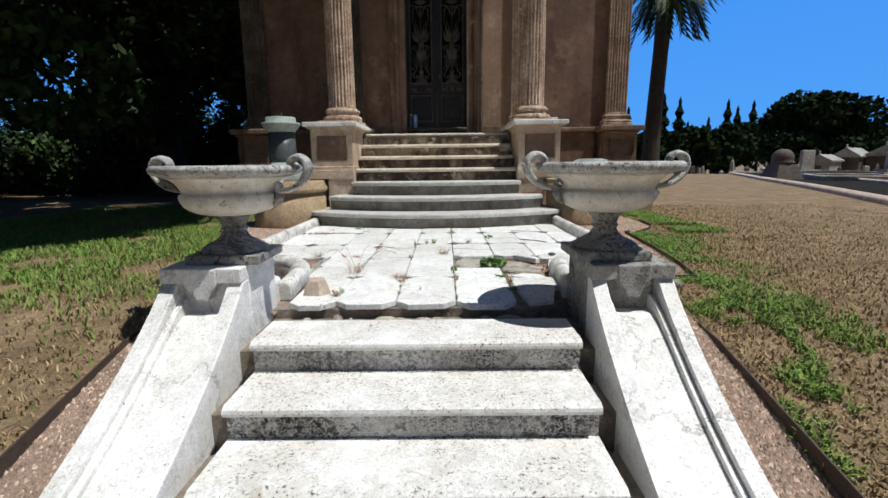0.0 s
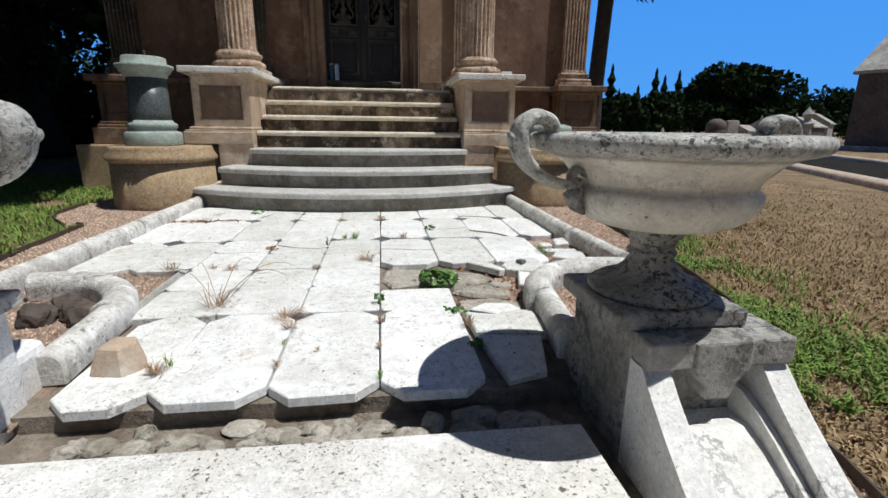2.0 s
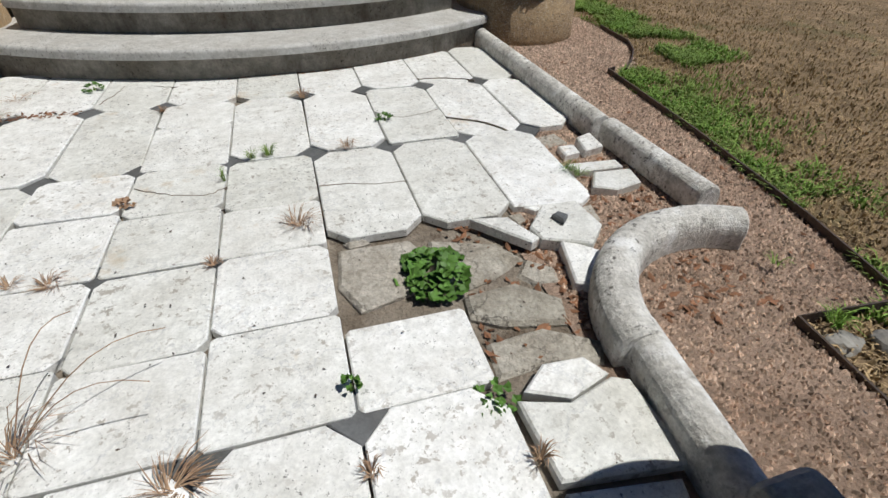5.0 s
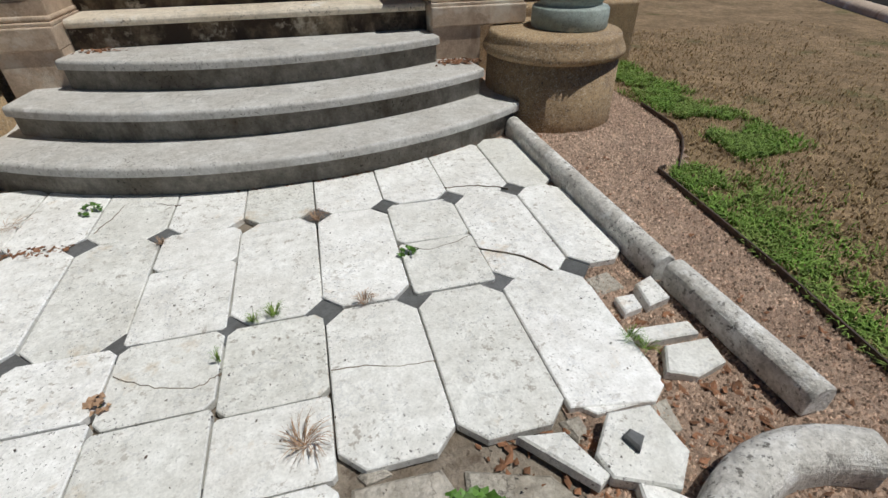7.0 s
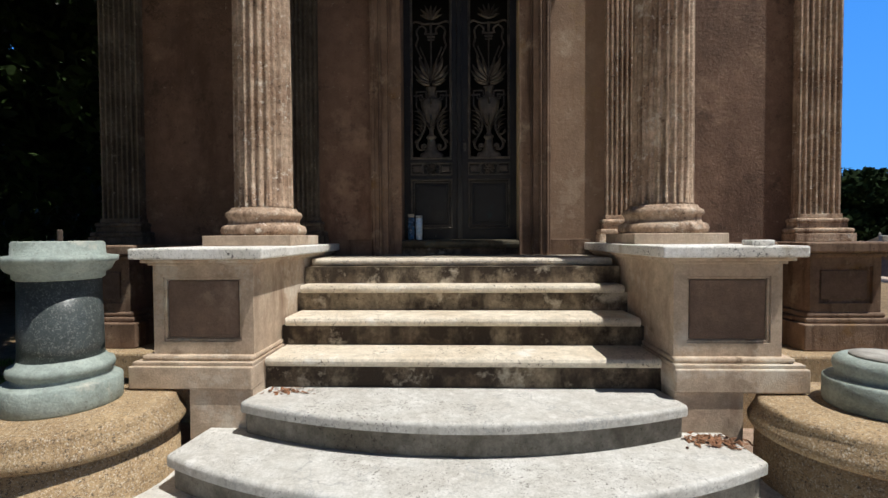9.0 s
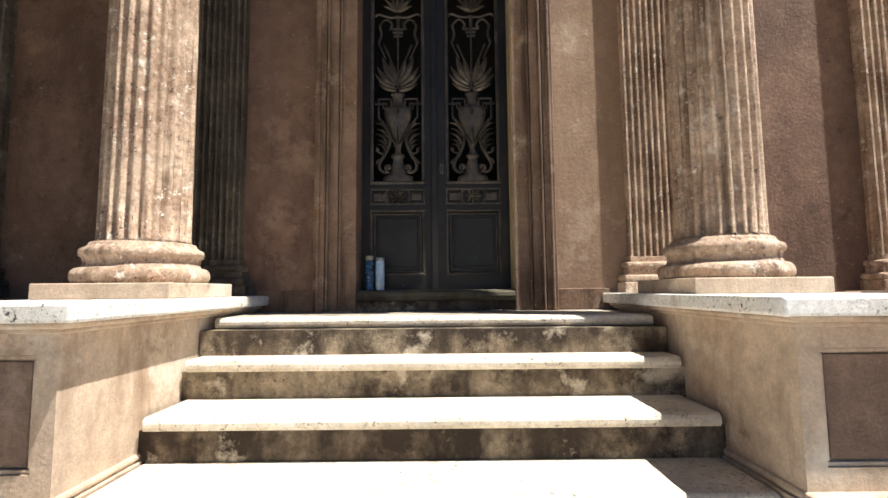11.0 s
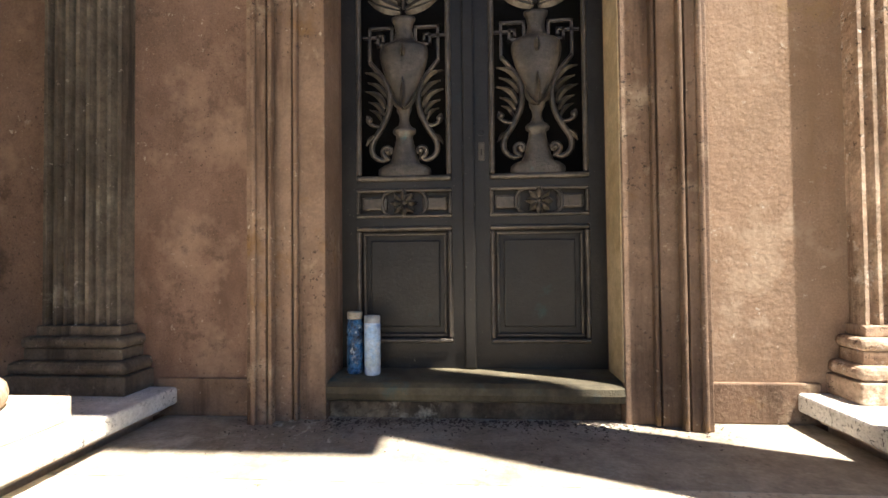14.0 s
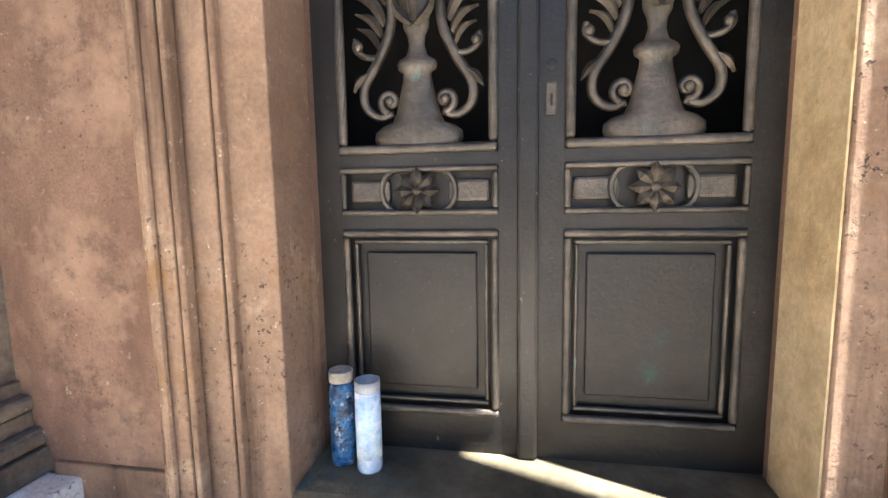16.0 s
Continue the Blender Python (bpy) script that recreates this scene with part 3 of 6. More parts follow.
# ---- piers and columns ----
def pier(s):
    ob = thing("stair_pier", "buff sandstone pier with sunk panel beside the upper steps", "pier", "stair piers")
    xa, xb = 1.13, 1.69

    def bx(x0, x1, *a, **k):
        return box(min(s * x0, s * x1), max(s * x0, s * x1), *a, **k)
    part("footing", bx(xa - 0.018, 1.46, 7.315, 8.88, -0.1, 0.556), PIER, ob)
    part("base", bx(xa - 0.02, xb + 0.10, 7.30, 8.88, 0.556, 0.68, bevel=0.008), PIER, ob)
    b = bx(xa - 0.018, xb + 0.085, 7.315, 8.87, 0.68, 0.70, bevel=0.004)
    bx(xa - 0.012, xb + 0.05, 7.34, 8.87, 0.70, 0.73, bevel=0.012, bm=b)
    part("base_moulding", b, PIER, ob)
    x0, x1, z0, z1 = xa + 0.068, xb - 0.058, 0.80, 1.155
    b = bx(xa, xb, 7.40, 8.87, 0.73, 1.22)
    bx(xa, x0, 7.375, 7.40, 0.73, 1.22, bm=b)
    bx(x1, xb, 7.375, 7.40, 0.73, 1.22, bm=b)
    bx(x0, x1, 7.375, 7.40, 0.73, z0, bm=b)
    bx(x0, x1, 7.375, 7.40, z1, 1.22, bm=b)
    part("die", b, PIER, ob)
    part("panel", bx(x0 + 0.02, x1 - 0.02, 7.388, 7.402, z0 + 0.02, z1 - 0.02, bevel=0.004), PANEL, ob, "sunk brown panel")
    for u0, u1, w0, w1 in ((x0, x1, z0, z0 + 0.014), (x0, x1, z1 - 0.014, z1), (x0, x0 + 0.014, z0 + 0.0145, z1 - 0.0145), (x1 - 0.014, x1, z0 + 0.0145, z1 - 0.0145)):
        part("panel_bead", bx(u0, u1, 7.382, 7.401, w0, w1, bevel=0.004), PIER, ob)
    b = bx(xa - 0.02, xb + 0.02, 7.36, 8.88, 1.22, 1.235, bevel=0.004)
    bx(xa - 0.045, xb + 0.05, 7.335, 8.88, 1.235, 1.255, bevel=0.008, bm=b)
    part("cap_moulding", b, PIER, ob)
    part("cap", bx(xa - 0.085, xb + 0.09, 7.30, 8.885, 1.255, 1.315, bevel=0.01), TREAD, ob, "chipped marble cap slab")
    return ob


def fluted(n, depth):
    def f(r, a, z):
        t = (a * n / (2 * math.pi)) % 1.0
        e = 0.14
        if t < e or t > 1 - e:
            return r
        u = (t - e) / (1 - 2 * e)
        return r - depth * math.sin(math.pi * u) ** 0.7
    return f


def column(cx, cy, z):
    ob = thing("column", "fluted brown stone column on a square plinth", "column", "portico columns", at=(cx, cy, z))
    part("plinth", box(-0.30, 0.30, -0.30, 0.30, 0, 0.07, 0.006), PIER, ob)
    base = [(0.30, 0.07), (0.312, 0.085), (0.315, 0.105), (0.31, 0.125), (0.295, 0.14), (0.27, 0.145), (0.262, 0.165), (0.268, 0.19), (0.28, 0.197), (0.284, 0.212), (0.278, 0.23), (0.255, 0.24), (0.245, 0.25), (0.24, 0.262)]
    part("base", lathe([(r * 0.93, h) for r, h in base], 64), FLUTED, ob, "moulded round base", smooth=True)
    prof = [(0.209, 0.262)] + [(0.200 - 0.026 * (k / 14) ** 1.6, 0.28 + 4.3 * k / 14) for k in range(15)]
    fl = fluted(24, 0.022)
    part("shaft", lathe(prof, 24 * 8, radius=lambda r, a, zz: fl(r, a, zz) if zz > 0.27 else r), FLUTED, ob, "fluted shaft with flaking edges", smooth=True)
    cap = [(0.190, 4.58), (0.205, 4.62), (0.185, 4.64), (0.20, 4.72), (0.27, 4.80), (0.29, 4.82), (0.29, 4.885)]
    part("capital", lathe(cap, 40), FLUTED, ob, smooth=True)
    return ob


for s in (-1, 1):
    pier(s)
    column(s * 1.42, 8.225, 1.315)


# ---- building ----
def flute_strip(x0, x1, yf, z0, z1, n, depth=0.036):
    """The fluted face of a pilaster, looking towards -y, with closed sides back to the wall."""
    b = bmesh.new()
    pts = []
    w = (x1 - x0) / (n + (n + 1) * 0.42)
    x = x0
    pts.append((x, yf))
    for k in range(n):
        x += 0.42 * w
        pts.append((x, yf))
        for j in range(1, 6):
            u = j / 6
            pts.append((x + w * u, yf + depth * math.sin(math.pi * u) ** 0.7))
        x += w
        pts.append((x, yf))
    pts.append((x1, yf))
    poly = pts + [(x1, yf + 0.1), (x0, yf + 0.1)]
    return prism(poly, z0, z1)


def pilaster(xc, half, yf, z0, z1, stone, name="pilaster", n=7):
    ob = thing(name, "weathered fluted pilaster, darkened for the shaded side of the tomb" if stone is SHADED_FLUTED else "fluted brown stone pilaster against the tomb wall", "pilaster", "pilasters")
    part("shaft", flute_strip(xc - half, xc + half, yf, z0 + 0.225, z1, n), stone, ob)
    for e, h0, h1, bev in ((0.075, 0.0, 0.065, 0.006), (0.07, 0.0655, 0.11, 0.020), (0.035, 0.1105, 0.15, 0.004), (0.045, 0.1505, 0.19, 0.018), (0.012, 0.1905, 0.2245, 0.004)):
        part("base_course", box(xc - half - e, xc + half + e, yf - e, 8.95, z0 + h0, z0 + h1, bev, 3), stone, ob, "moulded pilaster base")
    return ob


WALL_Y, TOP = 8.89, 6.2


def building():
    wall = thing("wall_front", "red-brown stuccoed tomb wall with stone base", "wall", kind="structure")
    for s in (-1, 1):
        part("wall_panel", box(min(s * 0.5, s * 3.09), max(s * 0.5, s * 3.09), WALL_Y, WALL_Y + 0.35, -0.1, TOP), STUCCO, wall)
        # right-hand coat carries some of its sunlight in the base colour
        part("plaster_coat", box(min(s * 0.752, s * 1.40), max(s * 0.752, s * 1.40), WALL_Y - 0.004, WALL_Y + 0.01, LAND + 0.002, TOP), FADED_SUNLIT if s > 0 else STUCCO, wall, "faded buff plaster, paled for sun and bounce, between casing and pilaster" if s > 0 else "red-brown plaster between casing and pilaster")
        part("wall_base", box(min(s * 0.752, s * 1.12), max(s * 0.752, s * 1.12), WALL_Y - 0.016, WALL_Y + 0.02, LAND + 0.002, LAND + 0.135, 0.006), CASING, wall, "pale stone base course")
    part("lintel", box(-0.5, 0.5, WALL_Y, WALL_Y + 0.35, 3.56, TOP), STUCCO, wall)
    for s, nm in ((-1, "wall_west"), (1, "wall_east")):
        part_ob = part(nm, box(min(s * 2.74, s * 3.09), max(s * 2.74, s * 3.09), WALL_Y + 0.351, 14, -0.1, TOP), STUCCO)
        tagged(part_ob, "red-brown stuccoed side wall of the tomb", "wall", kind="structure")
    tagged(part("wall_back", box(-3.09, 3.09, 14.001, 14.3, -0.1, TOP), STUCCO), "red-brown stuccoed back wall of the tomb", "wall", kind="structure")
    # inner ceiling and floor, blackened to read as unlit
    tagged(part("ceiling", box(-2.73, 2.73, 9.25, 13.99, 4.6, 4.75), INSIDE), "tomb ceiling coloured black for the unlit interior", "ceiling", kind="structure")
    tagged(part("floor", box(-2.73, 2.73, 9.702, 13.99, LAND - 0.1, LAND), INSIDE), "tomb floor coloured black for the unlit interior", "floor", kind="structure")
    tagged(part("entablature", box(-1.67, 1.67, 7.79, WALL_Y - 0.103, TOP, TOP + 0.7, 0.02), FLUTED), "brown stone entablature over the portico columns", "entablature", kind="structure")
    tagged(part("roof", box(-3.2, 3.2, WALL_Y - 0.10, 14.35, TOP + 0.002, TOP + 0.8, 0.02), FLUTED), "brown stone roof slab over the tomb", "roof", kind="structure")


building()
# Left pilasters take the darker stone, as they stand in shade.
for s in (-1, 1):
    pilaster(s * 1.36, 0.145, 8.82, 1.315, TOP, FLUTED if s > 0 else SHADED_FLUTED)
    pilaster(s * 2.92, 0.165, 8.80, 1.315, TOP, FLUTED if s > 0 else SHADED_FLUTED, n=7)


# ---- foliage ----
def leaf_cloud(rng, centres, radii, count, size):
    """Small leaf quads scattered in lumpy shells round the centres."""
    centres, radii = np.array(centres), np.array(radii)
    idx = rng.choice(len(centres), count, p=radii ** 2 / (radii ** 2).sum())
    d = rng.normal(size=(count, 3))
    d /= np.linalg.norm(d, axis=1)[:, None]
    p = centres[idx] + d * (radii[idx] * rng.uniform(0.55, 1.08, count) ** 0.6)[:, None] * np.array([1, 1, 0.8])
    a = rng.normal(size=(count, 3))
    a /= np.linalg.norm(a, axis=1)[:, None]
    b = np.cross(a, rng.normal(size=(count, 3)))
    b /= np.linalg.norm(b, axis=1)[:, None]
    s = size * rng.uniform(0.6, 1.3, count)[:, None]
    quad = np.stack([p - a * s, p + b * s * 0.55, p + a * s, p - b * s * 0.55], axis=1).reshape(-1, 3)
    faces = np.arange(count * 4).reshape(-1, 4)
    return quad.tolist(), faces.tolist()


# ---- corner pedestals, dado and plinth of the tomb ----
def corner_pedestal(s):
    ob = thing("corner_pedestal", "brown stone pedestal with sunk panel under a corner pilaster", "pedestal", "corner pedestals")

    def bx(x0, x1, *a, **k):
        return box(min(s * x0, s * x1), max(s * x0, s * x1), *a, **k)
    part("base", bx(2.56, 3.26, 8.44, 8.885, 0.50, 0.70, bevel=0.01), CASING, ob)
    b = bx(2.60, 3.22, 8.48, 8.885, 0.70, 0.74, bevel=0.012)
    bx(2.62, 3.20, 8.50, 8.885, 0.74, 0.78, bevel=0.015, bm=b)
    part("base_moulding", b, CASING, ob)
    b = bx(2.65, 3.17, 8.54, 8.885, 0.78, 1.20)
    for x0, x1, z0, z1 in ((2.65, 2.71, 0.78, 1.20), (3.11, 3.17, 0.78, 1.20), (2.71, 3.11, 0.78, 0.85), (2.71, 3.11, 1.13, 1.20)):
        bx(x0, x1, 8.515, 8.54, z0, z1, bm=b)
    part("die", b, CASING, ob)
    part("panel", bx(2.74, 3.08, 8.528, 8.542, 0.88, 1.10, bevel=0.005), PANEL, ob, "sunk brown panel")
    b = bx(2.62, 3.20, 8.49, 8.885, 1.20, 1.235, bevel=0.012)
    bx(2.56, 3.26, 8.43, 8.885, 1.235, 1.315, bevel=0.014, bm=b)
    part("cap", b, CASING, ob)
    return ob


for s in (-1, 1):
    corner_pedestal(s)
    x0, x1 = sorted((s * 1.80, s * 2.57))
    d = thing("wall_dado", "brown stone dado along the tomb wall", "wall", kind="structure")
    part("dado_face", box(x0, x1, 8.79, WALL_Y - 0.002, 0.50, 1.24), STUCCO, d)
    part("dado_cap", box(x0, x1, 8.74, WALL_Y - 0.002, 1.24, 1.31, 0.015), CASING, d)
tagged(part("wall_plinth", box(-3.4, 3.4, 8.30, 8.90, -0.1, 0.499, 0.02), GRANITE), "tan granite plinth under the tomb wall", "plinth", kind="structure")


# ---- drums ----
def drum(s):
    ob = thing("column_drum", "low round tan granite drum beside the upper steps", "drum", "granite drums", at=(s * 1.93, 7.12, 0))
    part("body", lathe([(0.475, -0.1), (0.462, 0.02), (0.455, 0.40)], 72), GRANITE, ob, smooth=True)
    part("lip", lathe([(0.455, 0.401), (0.472, 0.408), (0.486, 0.425), (0.488, 0.442), (0.478, 0.462), (0.462, 0.490), (0.452, 0.512), (0.450, 0.530), (0.440, 0.542), (0.425, 0.546), (0.15, 0.55)], 72), GRANITE, ob, "moulded granite shoulder", smooth=True)
    return ob


drum(-1)
drum(1)


def drum_pillar():
    ob = thing("broken_pillar", "grey-green stone pillar with polished dark granite shaft standing on a drum", "pillar", at=(-1.99, 7.12, 0.55))
    slim = 0.82
    base = [(0.30, 0), (0.305, 0.01), (0.305, 0.115), (0.29, 0.125), (0.25, 0.135), (0.245, 0.155), (0.262, 0.165), (0.268, 0.185), (0.26, 0.205), (0.23, 0.213), (0.218, 0.235)]
    part("base", lathe([(r * slim, h) for r, h in base], 56), GREEN_STONE, ob, smooth=True)
    part("shaft", lathe([(r * slim, h) for r, h in ((0.214, 0.2351), (0.212, 0.30), (0.205, 0.62))], 56), DARK_GRANITE, ob, "polished dark granite shaft", smooth=True)
    cap = [(0.21, 0.6201), (0.225, 0.63), (0.225, 0.65), (0.255, 0.665), (0.27, 0.69), (0.275, 0.70), (0.295, 0.71), (0.295, 0.735), (0.23, 0.742), (0.225, 0.80), (0.215, 0.808)]
    part("capital", lathe([(r * slim, h) for r, h in cap], 56), GREEN_STONE, ob, smooth=True)
    ped = thing("metal_pin", "short rusty pin in the top of the pillar", "pin", at=(-1.97, 7.10, 1.355))
    part("rod", lathe([(0.012, 0), (0.012, 0.055), (0.008, 0.06)], 8), STEEL, ped)
    return ob


def pillar_stub():
    ob = thing("pillar_base", "grey-green stone base of a missing pillar on a drum", "pillar base", at=(2.04, 7.14, 0.55))
    prof = [(0.31, 0), (0.315, 0.01), (0.315, 0.12), (0.30, 0.13), (0.255, 0.137), (0.25, 0.155), (0.262, 0.165), (0.27, 0.185), (0.265, 0.21), (0.25, 0.222), (0.235, 0.232), (0.2, 0.236)]
    part("base", lathe([(r * 0.82, h) for r, h in prof], 56), GREEN_STONE, ob, smooth=True)
    part("socket", lathe([(0.156, 0.2361), (0.154, 0.246), (0.10, 0.247)], 40), FAR_STONE, ob, "pale weathered bedding face", smooth=True)
    return ob


drum_pillar()
pillar_stub()
b = box(1.52, 1.64, 7.36, 7.45, 1.316, 1.345, 0.006)
tagged(part("loose_stone", b, TREAD), "small loose marble chip on a pier cap", "stone")


# ---- doorway ----
def casing():
    ob = thing("door_casing", "brown stone moulded door casing with stained foot", "door frame", kind="structure")
    top = 3.56
    bands = [(0.499, 0.606, 8.855, 0.108), (0.610, 0.678, 8.834, 0.185), (0.683, 0.750, 8.796, 0.265)]
    for s in (-1, 1):
        for i, (x0, x1, y, h) in enumerate(bands):
            a, c = sorted((s * x0, s * x1))
            part("jamb_band", box(a, c, y, 9.03 if i == 0 else 8.905, LAND + 0.001, top + (0.0 if i == 0 else h - 0.10), 0.004), CASING, ob)
            if i:
                e = s * (x0 - 0.013)
                part("bead", box(e - 0.007, e + 0.007, y - 0.002, y + 0.03, LAND + 0.002, top + h - 0.11, 0.005), CASING, ob)
        a, c = sorted((s * 0.712, s * 0.732))
        part("bead", box(a, c, 8.780, 8.798, LAND + 0.002, top + 0.1, 0.008), CASING, ob)
        a, c = sorted((s * 0.751, s * 0.83))
        part("ear", box(a, c, 8.80, 8.9, 3.40, top + 0.28, 0.006), CASING, ob, "projecting ear of the casing")
    # thin lining added on the right only, brightened by colour for reflected sun
    part("reveal", box(0.4945, 0.4985, 8.862, 9.03, 1.346, top - 0.002), REVEAL, ob, "ochre plastered reveal, paled for bounced sun")
    part("head_band", box(-0.608, 0.608, 8.856, 9.03, top, top + 0.11, 0.004), CASING, ob)
    part("head_band", box(-0.684, 0.684, 8.839, 8.905, top + 0.11, top + 0.19, 0.004), CASING, ob)
    part("head_band", box(-0.764, 0.764, 8.811, 8.905, top + 0.19, top + 0.28, 0.006), CASING, ob)
    sill = [(8.90, 1.275), (8.868, 1.275), (8.852, 1.285), (8.845, 1.305), (8.85, 1.326), (8.87, 1.338), (8.90, 1.343), (9.12, 1.345), (9.12, 1.275)]
    part("sill", extrude_x(sill, -0.497, 0.497), TREAD_OLD, ob, "worn greenish stone door sill")
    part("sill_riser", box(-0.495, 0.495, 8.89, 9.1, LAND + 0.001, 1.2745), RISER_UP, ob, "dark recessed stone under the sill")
    return ob


TREAD_OLD = mat("mossy_sill_stone", (0.16, 0.135, 0.085), 0.8, vary=(0.06, 0.05, 0.032), scale=5, fine=90, bump=0.4, stain=((0.07, 0.10, 0.09), 0.58, 6.0))
casing()


def frame_bars(x0, x1, z0, z1, y, w, t, bm=None):
    """A rectangular moulding of bars with rounded edges on a door face."""
    bm = box(x0, x1, y - t, y, z0, z0 + w, w * 0.46, 4, bm=bm)
    box(x0, x1, y - t, y, z1 - w, z1, w * 0.46, 4, bm=bm)
    box(x0, x0 + w, y - t, y, z0 + w, z1 - w, w * 0.46, 4, bm=bm)
    return box(x1 - w, x1, y - t, y, z0 + w, z1 - w, w * 0.46, 4, bm=bm)


def slab_profile(prof, y, depth, bm=None):
    """A symmetrical (half width, z) outline, rounded towards the viewer: a half-relief turned body."""
    b = bmesh.new()
    seg = 10
    rings = []
    for r, z in prof:
        rings.append([b.verts.new((r * math.cos(math.pi * k / seg), y - depth * min(1, r / 0.06) * math.sin(math.pi * k / seg), z)) for k in range(seg + 1)])
    for p, q in zip(rings, rings[1:]):
        for k in range(seg):
            b.faces.new((p[k], p[k + 1], q[k + 1], q[k]))
    bmesh.ops.recalc_face_normals(b, faces=b.faces[:])
    return join(bm, b)


def leaf(base, tip, width, y, lift=0.012, curl=0.0, bm=None):
    """A pointed leaf in the plane of the door, with a raised rib."""
    b = bmesh.new()
    p0, p1 = Vector((base[0], 0, base[1])), Vector((tip[0], 0, tip[1]))
    d = p1 - p0
    nrm = Vector((-d.z, 0, d.x)).normalized()
    rows = []
    for k in range(8):
        u = k / 7
        c = p0 + d * u + nrm * (curl * math.sin(math.pi * u))
        w = width * math.sin(math.pi * min(1, 0.12 + 0.88 * u)) ** 0.8 * (1 - 0.3 * u) + 0.001
        yy = y - lift * math.sin(math.pi * (0.15 + 0.75 * u))
        rows.append([b.verts.new((c.x - nrm.x * w, yy + 0.006, c.z - nrm.z * w)), b.verts.new((c.x, yy - 0.006, c.z)), b.verts.new((c.x + nrm.x * w, yy + 0.006, c.z + nrm.z * w)),
                     b.verts.new((c.x, yy + 0.012, c.z))])
    for p, q in zip(rows, rows[1:]):
        for k in range(4):
            b.faces.new((p[k], p[(k + 1) % 4], q[(k + 1) % 4], q[k]))
    b.faces.new(rows[0])
    b.faces.new(rows[-1])
    bmesh.ops.recalc_face_normals(b, faces=b.faces[:])
    return join(bm, b)


def spiral(cx, cz, r, turns, start, way, y, thick, lead=(), bm=None):
    pts = [(p[0], y, p[1]) for p in lead]
    n = int(14 * turns)
    for k in range(n + 1):
        u = k / n
        a = start + way * 2 * math.pi * turns * u
        rr = r * (1 - 0.75 * u)
        pts.append((cx + rr * math.cos(a), y, cz + rr * math.sin(a)))
    rad = [thick * (1 - 0.25 * k / len(pts)) for k in range(len(pts))]
    return tube(pts, rad, 6, bm)


DOOR_Y = 9.06


def door_leaf(s):
    """One bronze leaf: pierced grille with a vase of leaves above, a rosette band, and a panel below."""
    ob = thing("door_1" if s < 0 else "door_2", "closed dark bronze door leaf with pierced vase grille" + (" and lock" if s > 0 else ""), "door", kind="structure")
    xc = s * 0.256
    a, c = xc - 0.185, xc + 0.185
    lo, hi = (-0.5, -0.028) if s < 0 else (-0.018, 0.5)
    y = DOOR_Y
    b = box(lo, a, y, y + 0.05, 1.345, 3.56)
    box(c, hi, y, y + 0.05, 1.345, 3.56, bm=b)
    box(a, c, y, y + 0.05, 1.345, 1.44, bm=b)
    box(a, c, y, y + 0.05, 1.885, 1.918, bm=b)
    box(a, c, y, y + 0.05, 2.03, 2.058, bm=b)
    box(a, c, y, y + 0.05, 3.49, 3.56, bm=b)
    part("leaf_frame", b, BRONZE, ob)
    # lower panel
    part("panel", box(a, c, y + 0.024, y + 0.045, 1.44, 1.885), BRONZE, ob)
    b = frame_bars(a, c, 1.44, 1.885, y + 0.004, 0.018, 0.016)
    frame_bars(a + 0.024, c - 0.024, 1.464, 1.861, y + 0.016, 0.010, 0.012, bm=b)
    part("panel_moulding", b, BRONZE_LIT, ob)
    part("raised_field", box(a + 0.052, c - 0.052, y + 0.010, y + 0.0245, 1.50, 1.83, 0.004), BRONZE, ob)
    # rosette band
    part("band", box(a, c, y + 0.026, y + 0.045, 1.918, 2.03), BRONZE, ob)
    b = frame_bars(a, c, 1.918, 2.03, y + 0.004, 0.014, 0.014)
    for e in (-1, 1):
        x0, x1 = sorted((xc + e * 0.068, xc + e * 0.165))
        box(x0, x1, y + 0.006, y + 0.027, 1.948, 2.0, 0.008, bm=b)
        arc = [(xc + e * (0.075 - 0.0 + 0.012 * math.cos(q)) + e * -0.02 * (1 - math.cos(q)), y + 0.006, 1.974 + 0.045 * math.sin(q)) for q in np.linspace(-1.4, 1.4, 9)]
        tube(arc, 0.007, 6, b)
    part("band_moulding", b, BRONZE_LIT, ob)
    b = bmesh.new()
    for k in range(8):
        q = math.pi * k / 4
        leaf((xc + 0.010 * math.cos(q), 1.974 + 0.010 * math.sin(q)), (xc + 0.053 * math.cos(q), 1.974 + 0.053 * math.sin(q)), 0.0155, y - 0.006, 0.020, bm=b)
    bmesh.ops.create_uvsphere(b, u_segments=10, v_segments=6, radius=0.011, matrix=Matrix.Translation((xc, y - 0.014, 1.974)))
    part("rosette", b, BRONZE_LIT, ob, "cast bronze flower rosette", smooth=False)
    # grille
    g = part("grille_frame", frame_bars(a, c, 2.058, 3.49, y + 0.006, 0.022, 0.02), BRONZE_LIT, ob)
    yg = y + 0.022

    def P(dx, cy):
        return (xc + dx * 0.00122, 3.033 - 0.001275 * cy)

    def Z(cy):
        return 3.033 - 0.001275 * cy
    k = 0.00122
    vase = [(80, 748), (86, 738), (84, 724), (70, 714), (50, 708), (42, 690), (34, 660), (28, 635), (27, 622), (36, 616), (38, 606), (34, 600), (20, 592), (15, 575), (17, 558), (24, 545), (26, 520), (34, 495), (48, 470), (62, 435), (74, 400), (79, 372), (76, 350),
            (62, 338), (40, 334), (32, 322), (27, 300), (31, 278), (38, 268), (38, 258), (20, 254)]
    b = slab_profile([(r * k, Z(cy)) for r, cy in vase], yg, 0.03)
    for v in b.verts:
        v.co.x += xc
